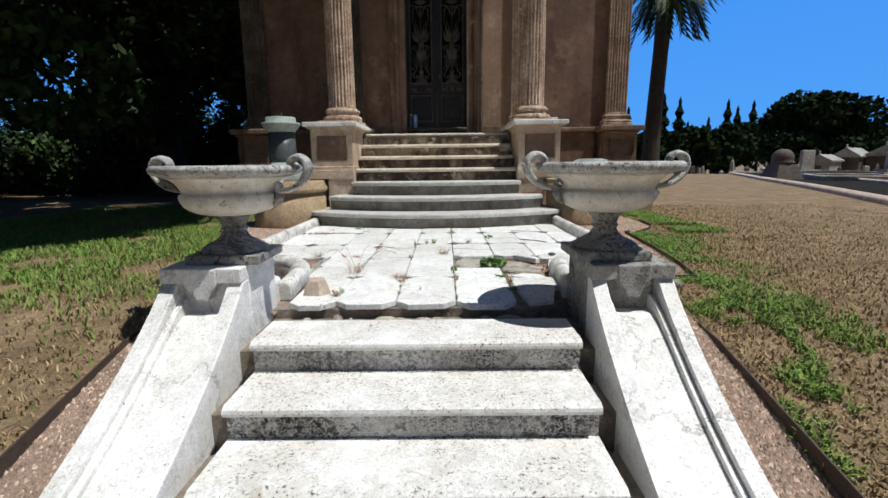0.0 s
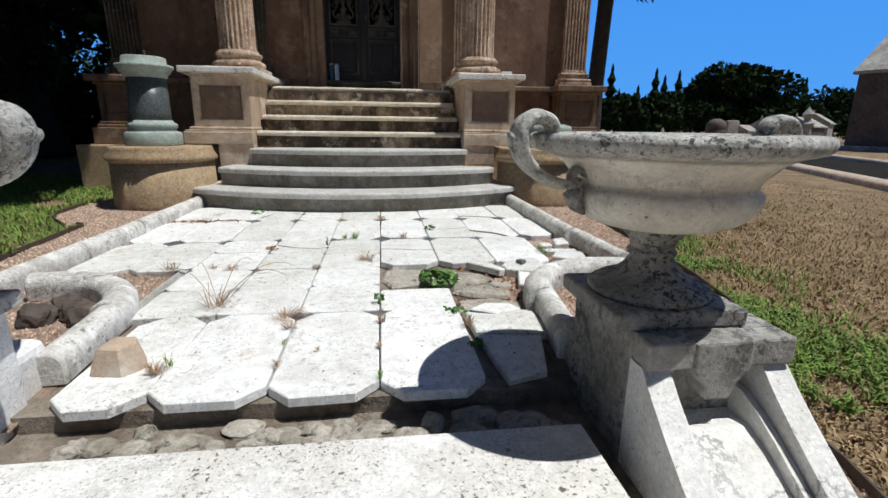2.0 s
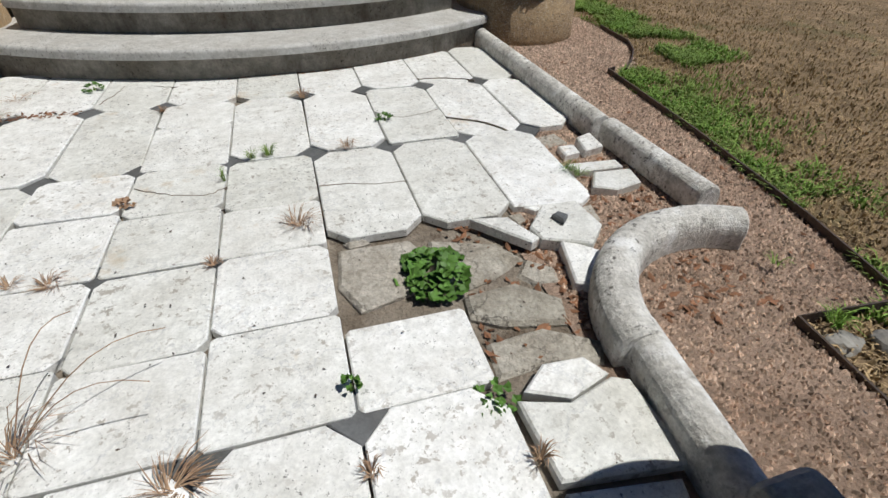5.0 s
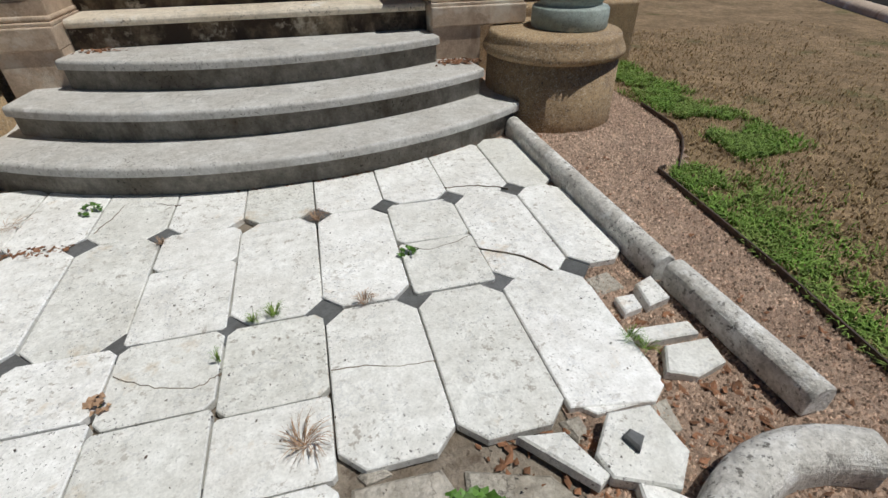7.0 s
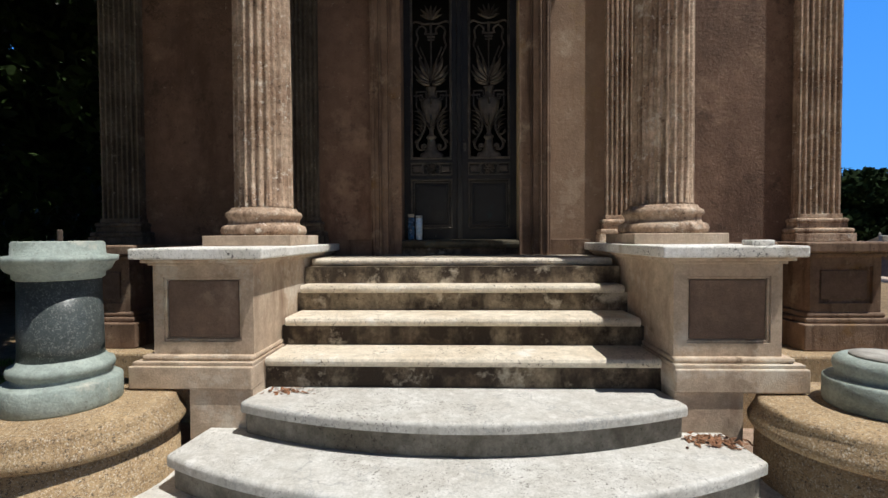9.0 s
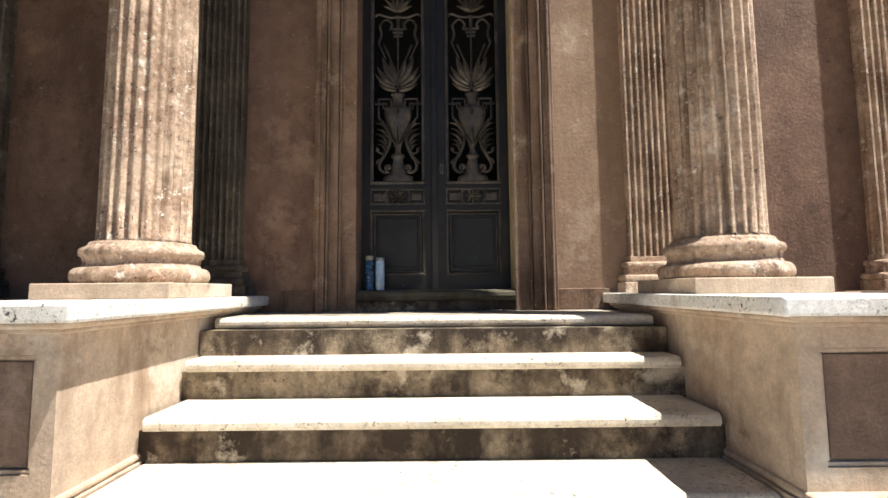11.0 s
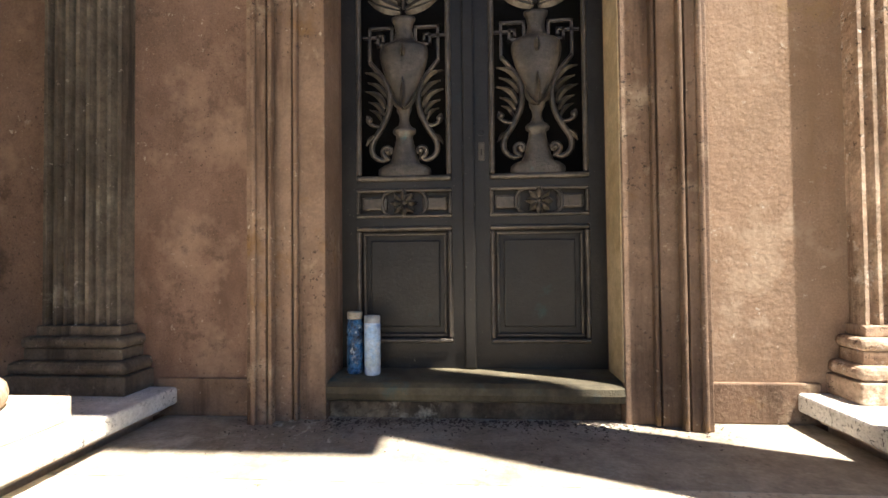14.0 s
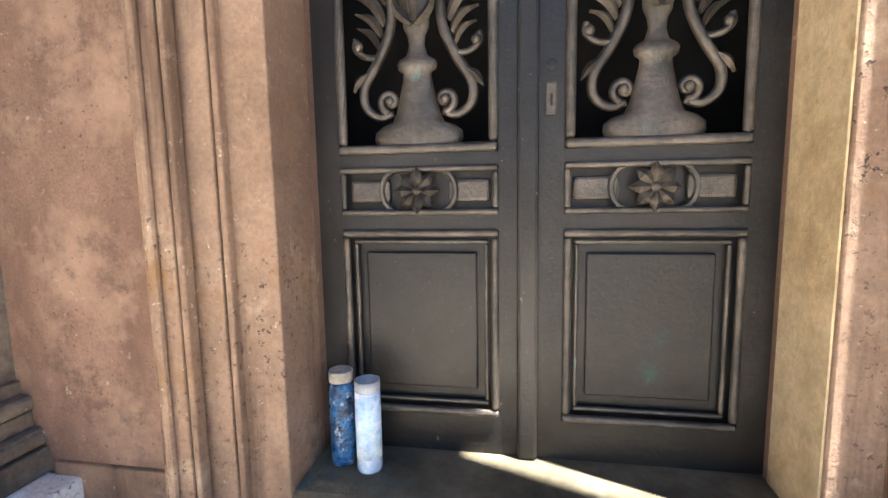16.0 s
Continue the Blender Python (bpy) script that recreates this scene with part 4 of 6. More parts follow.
    part("vase", b, BRONZE_LIT, ob, "half-relief bronze vase", smooth=True)
    b = bmesh.new()
    leaf(P(0, 540), P(0, 448), 0.012, yg - 0.034, 0.012, bm=b)
    leaf(P(0, 385), P(0, 345), 0.012, yg - 0.036, 0.010, bm=b)
    for e in (-1, 1):
        leaf(P(e * 4, 545), P(e * 38, 490), 0.011, yg - 0.026, 0.012, curl=-e * 0.012, bm=b)
    part("vase_ornament", b, BRONZE_LIT, ob)
    for e in (-1, 1):
        b = bmesh.new()
        run = bend([P(e * dx, cy) for dx, cy in ((110, 392), (70, 440), (48, 490), (50, 545), (75, 598), (102, 640), (102, 676), (76, 696), (48, 690))])
        tube([(x, yg, z) for x, z in run], [0.008 + 0.004 * math.sin(math.pi * i / len(run)) for i in range(len(run))], 6, b)
        sx, sz = P(e * 53, 670)
        spiral(sx, sz, 0.026, 1.1, -1.7, e * 1.0, yg - 0.004, 0.009, bm=b)
        bmesh.ops.create_uvsphere(b, u_segments=10, v_segments=6, radius=0.012, matrix=Matrix.Translation((sx, yg - 0.008, sz)))
        run = bend([P(e * dx, cy) for dx, cy in ((70, 592), (98, 590), (118, 575), (116, 558))], 4)
        tube([(x, yg - 0.003, z) for x, z in run], 0.007, 6, b)
        bmesh.ops.create_uvsphere(b, u_segments=8, v_segments=6, radius=0.012, matrix=Matrix.Translation((P(e * 112, 572)[0], yg - 0.006, P(0, 572)[1])))
        part("scroll", b, BRONZE_LIT, ob, "S-shaped bronze scroll", smooth=True)
        b = bmesh.new()
        for p0, p1, w, cu in (((58, 470), (126, 424), 0.013, 0.016), ((56, 500), (118, 455), 0.011, 0.012), ((60, 535), (126, 482), 0.014, 0.018), ((66, 555), (116, 515), 0.011, 0.012), ((72, 575), (112, 540), 0.009, 0.01),
                              ((95, 620), (124, 650), 0.010, 0.004)):
            leaf(P(e * p0[0], p0[1]), P(e * p1[0], p1[1]), w, yg, 0.014, curl=e * cu, bm=b)
        part("acanthus", b, BRONZE_LIT, ob, "bronze acanthus leaves with green patina")
        b = bmesh.new()
        mz = [(38, 288), (110, 288), (110, 392)]
        me = [(38, 288), (38, 342), (84, 342), (84, 312), (66, 312), (66, 326)]
        for run in (mz, me, [(84, 316), (128, 316)]):
            for q0, q1 in zip(run, run[1:]):
                (xa, za), (xb, zb) = P(e * q0[0], q0[1]), P(e * q1[0], q1[1])
                box(min(xa, xb) - 0.005, max(xa, xb) + 0.005, yg - 0.006, yg + 0.006, min(za, zb) - 0.005, max(za, zb) + 0.005, bm=b)
        part("meander", b, BRONZE_LIT, ob, "square bronze key pattern")
        b = bmesh.new()
        for p0, p1, w, cu in (((8, 245), (112, 205), 0.018, -0.012), ((10, 235), (128, 150), 0.020, -0.02), ((14, 215), (118, 110), 0.022, -0.018), ((14, 200), (88, 52), 0.026, -0.012), ((8, 190), (44, 60), 0.022, -0.004)):
            leaf(P(e * p0[0], p0[1]), P(e * p1[0], p1[1]), w, yg - 0.004, 0.022, curl=e * cu, bm=b)
        part("flame_leaves", b, BRONZE_LIT, ob, "bronze leaves rising from the vase")
        b = bmesh.new()
        tube([(*P(e * 40, 70)[:1], yg, P(0, 70)[1]), (P(e * 80, -20)[0], yg, P(0, -20)[1])], 0.006, 6, b)
        tube([(P(e * 70, 60)[0], yg, P(0, 60)[1]), (P(e * 112, -30)[0], yg, P(0, -30)[1])], 0.006, 6, b)
        run = bend([P(e * dx, cy) for dx, cy in ((112, -30), (96, -80), (104, -130), (70, -165), (36, -140), (44, -108))])
        tube([(x, yg, z) for x, z in run], 0.008, 6, b)
        run = bend([P(e * dx, cy) for dx, cy in ((8, -180), (50, -178), (110, -196), (128, -185))])
        tube([(x, yg, z) for x, z in run], 0.009, 6, b)
        part("upper_scroll", b, BRONZE_LIT, ob, smooth=True)
    b = tube([(xc, yg, Z(230)), (xc, yg, Z(-60)), (xc, yg, Z(-185))], [0.006, 0.006, 0.012], 8)
    for q in (-70, -90, -110):
        box(xc - 0.03 + (q + 70) * 0.0003, xc + 0.03 - (q + 70) * 0.0003, yg - 0.008, yg + 0.006, Z(q) - 0.007, Z(q) + 0.007, 0.003, bm=b)
    part("stem", b, BRONZE_LIT, ob)
    b = bmesh.new()
    for q in (-1.15, -0.75, -0.38, 0, 0.38, 0.75, 1.15):
        ln_ = 0.13 if abs(q) < 0.9 else 0.10
        leaf((xc + 0.01 * math.sin(q), 3.30), (xc + ln_ * 1.05 * math.sin(q), 3.30 + ln_ * math.cos(q)), 0.014, yg, 0.016, bm=b)
    part("anthemion", b, BRONZE_LIT, ob, "fan of bronze petals")
    if s < 0:
        part("meeting_stile", box(-0.03, 0.016, y - 0.018, y + 0.03, 1.345, 3.555, 0.008), BRONZE, ob, "rounded meeting bar between the leaves")
    else:
        b = lathe([(0.012, 0), (0.012, 0.006), (0.006, 0.007)], 12)
        for v in b.verts:
            v.co = Vector((v.co.x + 0.042, y - v.co.z, v.co.y + 2.235))
        part("lock_cylinder", b, BRONZE, ob)
        b = box(0.030, 0.054, y - 0.004, y, 2.13, 2.20, 0.004)
        part("keyhole_plate", b, BRONZE_LIT, ob)
        # near-black bar gives the hole its darkness by colour
        part("keyhole", box(0.0395, 0.0445, y - 0.0055, y - 0.003, 2.15, 2.175), INSIDE, ob)
    return ob


door_leaf(-1)
door_leaf(1)
# Added sheet: the shade seen through the grille, put in as black colour.
tagged(part("curtain_behind_door", box(-0.56, 0.56, 9.35, 9.36, 1.2, 3.6), INSIDE), "near-black sheet for the unlit depth behind the door grille", "wall", kind="structure")


def candle(x, y, r, h, material, label, neck):
    ob = thing("glass_candle", label, "candle", "candles by the door", at=(x, y, 1.343))
    if neck:
        prof = [(r * 0.9, 0), (r, 0.006), (r, h * 0.80), (r * 0.86, h * 0.84), (r * 0.83, h * 0.87), (r * 0.95, h * 0.885), (r * 0.95, h * 0.985), (r * 0.9, h), (r * 0.8, h * 0.99)]
        part("jar", lathe(prof[:5], 28), material, ob, smooth=True)
        part("lid", lathe(prof[5:], 28), WAX, ob, "dirty pale rim of the jar", smooth=True)
    else:
        part("jar", lathe([(r * 0.92, 0), (r, 0.006), (r, h * 0.88), (r * 0.98, h * 0.885)], 28), material, ob, smooth=True)
        part("rim", lathe([(r * 0.98, h * 0.886), (r, h * 0.90), (r, h), (r * 0.9, h), (r * 0.88, h * 0.93), (0.004, h * 0.92)], 28), GLASS_RIM, ob, "bare grey glass rim", smooth=True)
        part("label_band", lathe([(r * 1.012, h * 0.16), (r * 1.012, h * 0.86)], 28), PAPER, ob, "faded blue and white printed label", smooth=True)
    return ob


WAX = mat("grimy_wax", (0.48, 0.44, 0.37), 0.7, vary=(0.30, 0.26, 0.2), scale=30, fine=90, bump=0.2)
GLASS_RIM = mat("dusty_glass", (0.42, 0.43, 0.43), 0.3, vary=(0.32, 0.33, 0.33), scale=20, fine=80, bump=0.1)
PAPER = mat("faded_label", (0.62, 0.72, 0.82), 0.6, vary=(0.30, 0.52, 0.78), scale=22, fine=70, bump=0.05, stain=[((0.25, 0.42, 0.70), 0.60, 60.0), ((0.78, 0.80, 0.82), 0.56, 16.0)])
candle(-0.432, 8.985, 0.029, 0.225, BLUE_GLASS, "grimy candle jar with peeling dark blue picture label", True)
candle(-0.362, 8.965, 0.029, 0.212, WHITE_GLASS, "tall white glass candle with faded blue label", False)


# ---- planting beds and lawn ----
def bed_outline(s):
    pts = [(0.80, 3.3), (1.20, 3.3), (1.20, 1.35), (1.50, 1.35), (1.44, 3.0), (1.42, 3.93), (1.80, 3.90), (1.90, 4.32), (2.01, 5.06), (2.10, 5.98), (2.30, 6.02), (2.46, 6.24), (2.62, 6.53), (2.68, 7.0), (2.70, 8.35), (1.2, 8.35), (1.2, 7.0), (0.8, 4.2)]
    return [(s * x, y) for x, y in pts]


def inside(poly, x, y):
    c = False
    for (x0, y0), (x1, y1) in zip(poly, poly[1:] + poly[:1]):
        if (y0 > y) != (y1 > y) and x < (x1 - x0) * (y - y0) / (y1 - y0) + x0:
            c = not c
    return c


def gravel_bed(s):
    poly = bed_outline(s)
    b = bmesh.new()
    xs, ys = np.linspace(0.8, 2.72, 33), np.linspace(1.3, 8.36, 89)
    vid = {}

    def v(i, j):
        if (i, j) not in vid:
            x, y = s * xs[i], ys[j]
            vid[i, j] = b.verts.new((x, y, ground_z(x, y) + 0.012))
        return vid[i, j]
    for i in range(32):
        for j in range(88):
            if inside(poly, s * (xs[i] + xs[i + 1]) / 2, (ys[j] + ys[j + 1]) / 2):
                f = [v(i, j), v(i + 1, j), v(i + 1, j + 1), v(i, j + 1)]
                b.faces.new(f if s > 0 else f[::-1])
    ob = part("gravel_bed", b, GRAVEL)
    tagged(ob, "pinkish gravel bed between terrace kerb and lawn", "gravel", kind="structure")
    rng = np.random.default_rng(5 if s > 0 else 6)
    verts, faces = [], []
    n = 0
    target = 42000 if s > 0 else 18000
    while n < target:
        x, y = s * rng.uniform(0.85, 2.7), rng.uniform(1.4, 7.4)
        if not inside(poly, x, y):
            continue
        r = rng.uniform(0.004, 0.011)
        z = ground_z(x, y) + 0.014
        a = rng.uniform(0, 6.28)
        k0 = len(verts)
        for q in range(4):
            verts.append((x + r * rng.uniform(0.7, 1.2) * math.cos(a + q * 1.571), y + r * rng.uniform(0.7, 1.2) * math.sin(a + q * 1.571), z - 0.004))
        verts.append((x + rng.uniform(-0.3, 0.3) * r, y + rng.uniform(-0.3, 0.3) * r, z + r * rng.uniform(0.5, 0.9)))
        faces += [(k0 + q, k0 + (q + 1) % 4, k0 + 4) for q in range(4)]
        n += 1
    ob = raw("gravel", verts, faces, STONELET)
    tagged(ob, "loose pink and tan gravel chips on the bed", "gravel", kind="stuff")


def edging(s):
    ob = thing("lawn_edging", "thin rusty metal edging between gravel and lawn", "edging", "lawn edgings", kind="structure")
    runs = [[(1.50, 1.35), (1.44, 3.0), (1.42, 3.93), (1.80, 3.90)], [(1.80, 3.901), (1.90, 4.32), (2.01, 5.06), (2.10, 5.98), (2.16, 6.0)], [(2.22, 5.96), (2.40, 6.16), (2.52, 6.32), (2.62, 6.53), (2.67, 7.0)]]
    for run in runs:
        b = bmesh.new()
        prev = None
        for k, (x, y) in enumerate(run):
            x *= s
            dx, dy = (run[min(k + 1, len(run) - 1)][0] - run[max(k - 1, 0)][0]) * s, run[min(k + 1, len(run) - 1)][1] - run[max(k - 1, 0)][1]
            ln = math.hypot(dx, dy)
            nx, ny = -dy / ln * 0.004, dx / ln * 0.004
            z = ground_z(x, y)
            ring = [b.verts.new((x - nx, y - ny, z - 0.05)), b.verts.new((x + nx, y + ny, z - 0.05)), b.verts.new((x + nx, y + ny, z + 0.045)), b.verts.new((x - nx, y - ny, z + 0.045))]
            if prev:
                for q in range(4):
                    b.faces.new((prev[q], prev[(q + 1) % 4], ring[(q + 1) % 4], ring[q]))
            else:
                b.faces.new(ring)
            prev = ring
        b.faces.new(prev[::-1])
        bmesh.ops.recalc_face_normals(b, faces=b.faces[:])
        part("strip", b, STEEL, ob)


for s in (1, -1):
    gravel_bed(s)
    edging(s)


def blades(name, label, material, seed, count, where, height, width=0.004):
    """Thin grass blades; where(rng) gives x, y or None."""
    rng = np.random.default_rng(seed)
    verts, faces = [], []
    while len(faces) < count:
        p = where(rng)
        if p is None:
            continue
        x, y = p
        z = ground_z(x, y)
        h = height * rng.uniform(0.45, 1.2)
        a, lean = rng.uniform(0, 6.28), rng.uniform(0.5, 1.8) * h
        w = width * rng.uniform(0.7, 1.4)
        bx, by = math.cos(a), math.sin(a)
        k = len(verts)
        mx, my = x + bx * lean * 0.4, y + by * lean * 0.4
        verts += [(x - by * w, y + bx * w, z - 0.005), (x + by * w, y - bx * w, z - 0.005), (mx - by * w * 0.7, my + bx * w * 0.7, z + h * 0.75), (mx + by * w * 0.7, my - bx * w * 0.7, z + h * 0.75), (x + bx * lean, y + by * lean, z + h * 0.9)]
        faces.append((k, k + 1, k + 3, k + 2))
        faces.append((k + 2, k + 3, k + 4))
    ob = raw(name, verts, faces, material)
    return tagged(ob, label, "grass", kind="stuff")


BEDS = [bed_outline(1), bed_outline(-1)]


def off_bed(x, y):
    if abs(x) < 1.0 and y > 1.2:
        return False
    return not inside(BEDS[0 if x > 0 else 1], x, y)


def green_right(rng):
    y = rng.uniform(1.2, 9.0)
    x = 1.45 + max(0, min((y - 3.6) * 0.26, 0.75)) + abs(rng.normal(0, 0.30 if y > 3.5 else 0.55))
    if y > 6 and x < 2.7:
        x += 0.6
    return (x, y) if off_bed(x, y) and noise.noise(Vector((x * 2.2, y * 2.2, 0))) + 0.5 * noise.noise(Vector((x * 9, y * 9, 5))) > -0.12 + (0.12 if y < 3.5 else 0) else None


def green_left(rng):
    x, y = -rng.uniform(1.5, 6.5), rng.uniform(1.0, 10)
    dens = min(max((-x - 1.6) * 0.35 + (y - 3.0) * 0.5, 0.05), 1)
    return (x, y) if off_bed(x, y) and rng.random() < dens and noise.noise(Vector((x * 1.6, y * 1.6, 3))) > -0.25 else None


def dry_any(rng):
    s = rng.choice((-1, 1))
    x, y = s * (1.3 + rng.exponential(1.4)), rng.uniform(0.9, 9.5)
    return (x, y) if abs(x) < 7 and off_bed(x, y) and (s > 0 or y < 2.5 or rng.random() < 0.3) else None


blades("green_grass", "patchy green grass along the gravel edging", GRASS_GREEN, 11, 52000, green_right, 0.045)
blades("lawn_grass", "bright green lawn grass on the shady side", GRASS_GREEN, 12, 120000, green_left, 0.055)
blades("dry_grass", "short dry straw-coloured grass", GRASS_DRY, 13, 140000, dry_any, 0.026)


# ---- kerbs ----
def kerb(points, w=0.105, h=0.105, z=-0.03, name="kerb_stone", label="round-topped lichened marble kerb stone", tilt=0.0):
    """A round-topped kerb stone that follows a plan line."""
    b = bmesh.new()
    sec = [(-0.5, 0)] + [(-0.5 * math.cos(math.pi * k / 14), 0.52 + 0.48 * math.sin(math.pi * k / 14) ** 0.9) for k in range(15)] + [(0.5, 0)]
    prev = None
    for k, (x, y) in enumerate(points):
        a, c = points[max(k - 1, 0)], points[min(k + 1, len(points) - 1)]
        dx, dy = c[0] - a[0], c[1] - a[1]
        ln = math.hypot(dx, dy)
        nx, ny = dy / ln, -dx / ln
        ring = [b.verts.new((x + nx * u * w, y + ny * u * w, z + v * h + tilt * u * w)) for u, v in sec]
        if prev:
            for q in range(len(sec)):
                b.faces.new((prev[q], prev[(q + 1) % len(sec)], ring[(q + 1) % len(sec)], ring[q]))
        else:
            b.faces.new(ring)
        prev = ring
    b.faces.new(prev[::-1])
    bmesh.ops.recalc_face_normals(b, faces=b.faces[:])
    rim = [e for e in b.edges if len(e.link_faces) == 2 and e.calc_face_angle(0) > 1.2]
    bmesh.ops.bevel(b, geom=rim, offset=0.006, segments=1, affect="EDGES")
    ob = part(name, b, CURB)
    return tagged(ob, label, "kerb", "terrace kerbs")


def straight(x0, y0, x1, y1, n=6):
    return [(x0 + (x1 - x0) * k / n, y0 + (y1 - y0) * k / n) for k in range(n + 1)]


kerb(straight(1.515, 5.13, 1.515, 6.75), 0.10, 0.125)
kerb(straight(1.565, 4.47, 1.545, 5.11), 0.11, 0.12, tilt=-0.15, label="displaced round-topped marble kerb stone")
kerb([(1.33 + 0.43 * math.cos(a), 3.93 + 0.43 * math.sin(a)) for a in np.linspace(math.pi * 1.0, math.pi * 0.33, 15)], 0.13, 0.125, label="curved lichened marble kerb stone")
kerb(straight(0.865, 3.50, 0.925, 4.00), 0.105, 0.115)
kerb(straight(-1.515, 5.60, -1.515, 6.78), 0.10, 0.125)
kerb(straight(-1.53, 4.95, -1.52, 5.59), 0.10, 0.12)
kerb(straight(-1.54, 4.30, -1.53, 4.94), 0.10, 0.12)
kerb([(-1.29 - 0.43 * math.cos(a), 3.92 + 0.43 * math.sin(a)) for a in np.linspace(math.pi * 1.0, math.pi * 0.42, 15)], 0.13, 0.12, label="curved pale marble kerb stone")
kerb(straight(-0.82, 3.50, -0.855, 3.95), 0.105, 0.11)


# ---- loose stones ----
def lump(rng, cx, cy, cz, rx, ry, rz, material, name, label, category, parent=None, seed_shift=0):
    b = bmesh.new()
    bmesh.ops.create_icosphere(b, subdivisions=3, radius=1)
    for v in b.verts:
        f = 1 + 0.28 * noise.noise(v.co * 1.7 + Vector((cx * 7 + seed_shift, cy * 5, 0)))
        v.co = Vector((cx + v.co.x * rx * f, cy + v.co.y * ry * f, cz + v.co.z * rz * f))
    ob = part(name, b, material, parent)
    return ob if parent else tagged(ob, label, category)


b = prism([(-0.70, 3.50), (-0.60, 3.485), (-0.545, 3.54), (-0.585, 3.615), (-0.69, 3.63)], 0.0, 0.085, 0.016, 2)
for v in b.verts:
    if v.co.z > 0.05:
        v.co.x = -0.63 + (v.co.x + 0.63) * 0.72
        v.co.y = 3.56 + (v.co.y - 3.56) * 0.8
tagged(part("stone_block", b, PIER), "loose stained marble block on the paving", "block")
rng0 = np.random.default_rng(3)
for cx, cy in ((-1.04, 4.06), (-0.98, 4.0), (-1.12, 4.12), (-1.18, 4.02)):
    lump(rng0, cx, cy, 0.0, 0.07, 0.06, 0.055, FAR_DARK, "dark_stone", "dark broken stone inside the curved kerb", "stone")
lump(rng0, 1.62, 3.80, -0.03, 0.05, 0.04, 0.035, FAR_STONE, "pale_stone", "pale stone by the lawn edging", "stone")
lump(rng0, 1.50, 3.84, -0.04, 0.06, 0.04, 0.03, FAR_STONE, "pale_stone", "pale stone by the lawn edging", "stone")
marker = thing("domed_marker", "dark weathered domed stone marker by the road kerb", "marker", at=(13.75, 20.3, -0.05))
b = box(-0.55, 0.55, -0.55, 0.55, 0, 0.62, 0.03)
for v in b.verts:
    if v.co.z > 0.4:
        v.co.x *= 0.68
        v.co.y *= 0.68
part("base", b, FAR_DARK, marker, "flaring square base")
part("dome", lathe([(0.36, 0.62), (0.40, 0.66), (0.40, 0.74), (0.37, 0.77), (0.39, 0.84), (0.375, 0.98), (0.32, 1.10), (0.22, 1.19), (0.08, 1.235), (0.01, 1.24)], 28), FAR_DARK, marker, "rounded cap with a rolled band", smooth=True)


# ---- trees ----
def tree(name, label, x, y, trunk, height, lobes, count, size, seed, material, group="", lean=(0, 0), base=0.0):
    ob = thing(name, label, "tree", group, at=(x, y, base))
    rng = np.random.default_rng(seed)
    fork = height * 0.42
    b = bmesh.new()
    pts = [(lean[0] * u * fork, lean[1] * u * fork, fork * u) for u in np.linspace(0, 1, 6)]
    tube(pts, [trunk * (1.25 if k == 0 else 1 - 0.08 * k) for k in range(6)], 12, b)
    top = Vector(pts[-1])
    for k in range(6):
        tgt = Vector(lobes[int(rng.integers(len(lobes)))][:3]) - Vector((x, y, base))
        mid = top.lerp(tgt, 0.5) + Vector((0, 0, 0.3))
        tube([top - Vector((0, 0, 0.4)), mid, tgt], [trunk * 0.5, trunk * 0.28, trunk * 0.08], 7, b)
    part("trunk", b, BARK, ob, "dark bark trunk and limbs", smooth=True)
    quad, faces = leaf_cloud(rng, [(a - x, c - y, d - base) for a, c, d, r in lobes], [l[3] for l in lobes], count, size)
    raw("crown", quad, faces, material, ob, "dense dark foliage")
    return ob


rngt = np.random.default_rng(21)
lobes = []
for k in range(64):
    a, u = rngt.uniform(0, 6.28), rngt.uniform(0.2, 1) ** 0.5
    lobes.append((-8.6 + 5.0 * u * math.cos(a), 13.5 + 6.0 * u * math.sin(a), rngt.uniform(1.9, 9.0), rngt.uniform(0.9, 1.7)))
for k in range(12):
    lobes.append((rngt.uniform(-8.2, -5.6), rngt.uniform(11.4, 13.2), rngt.uniform(3.2, 6.8), rngt.uniform(0.8, 1.1)))
tree("oak_tree", "large dark oak shading the lawn beside the tomb", -7.3, 14.0, 0.46, 5.4, lobes, 112000, 0.12, 22, LEAF, lean=(-0.18, 0.05))
# Unseen second oak, its crown placed so that its shadow covers the left lawn.
lobes = []
for k in range(46):
    a, u = rngt.uniform(0, 6.28), rngt.uniform(0.1, 1) ** 0.5
    lobes.append((-5.2 + 4.1 * u * math.cos(a), 5.9 + 3.0 * u * math.sin(a), rngt.uniform(5.0, 8.0), rngt.uniform(0.9, 1.5)))
tree("oak_tree", "spreading oak out of view, added to shade the lawn", -9.4, 7.4, 0.36, 6.5, lobes, 60000, 0.15, 23, LEAF, lean=(0.2, 0.0))
for k, (x, y, r) in enumerate(((-12.5, 17.5, 2.2), (-16.5, 15.0, 2.6), (-10.5, 21.0, 2.0), (-20, 19, 3.2), (-6.0, 22.0, 1.8), (-14.5, 23, 2.8), (-4.6, 19.5, 1.2), (-24, 26, 4.2), (-17, 29, 4.0), (-10, 30, 3.6), (-5.5, 28, 2.6), (-30, 22, 4.5), (-14, 12, 1.6), (-19, 11, 2.2))):
    lb = [(x + r * rngt.uniform(-0.9, 0.9), y + r * rngt.uniform(-0.9, 0.9), r * rngt.uniform(0.25, 1.1), r * rngt.uniform(0.4, 0.6)) for _ in range(12)]
    tree("shrub", "dense evergreen shrub at the back of the lawn", x, y, 0.08, r * 0.7, lb, 4200, 0.10, 40 + k, LEAF, "shrubs behind the lawn")


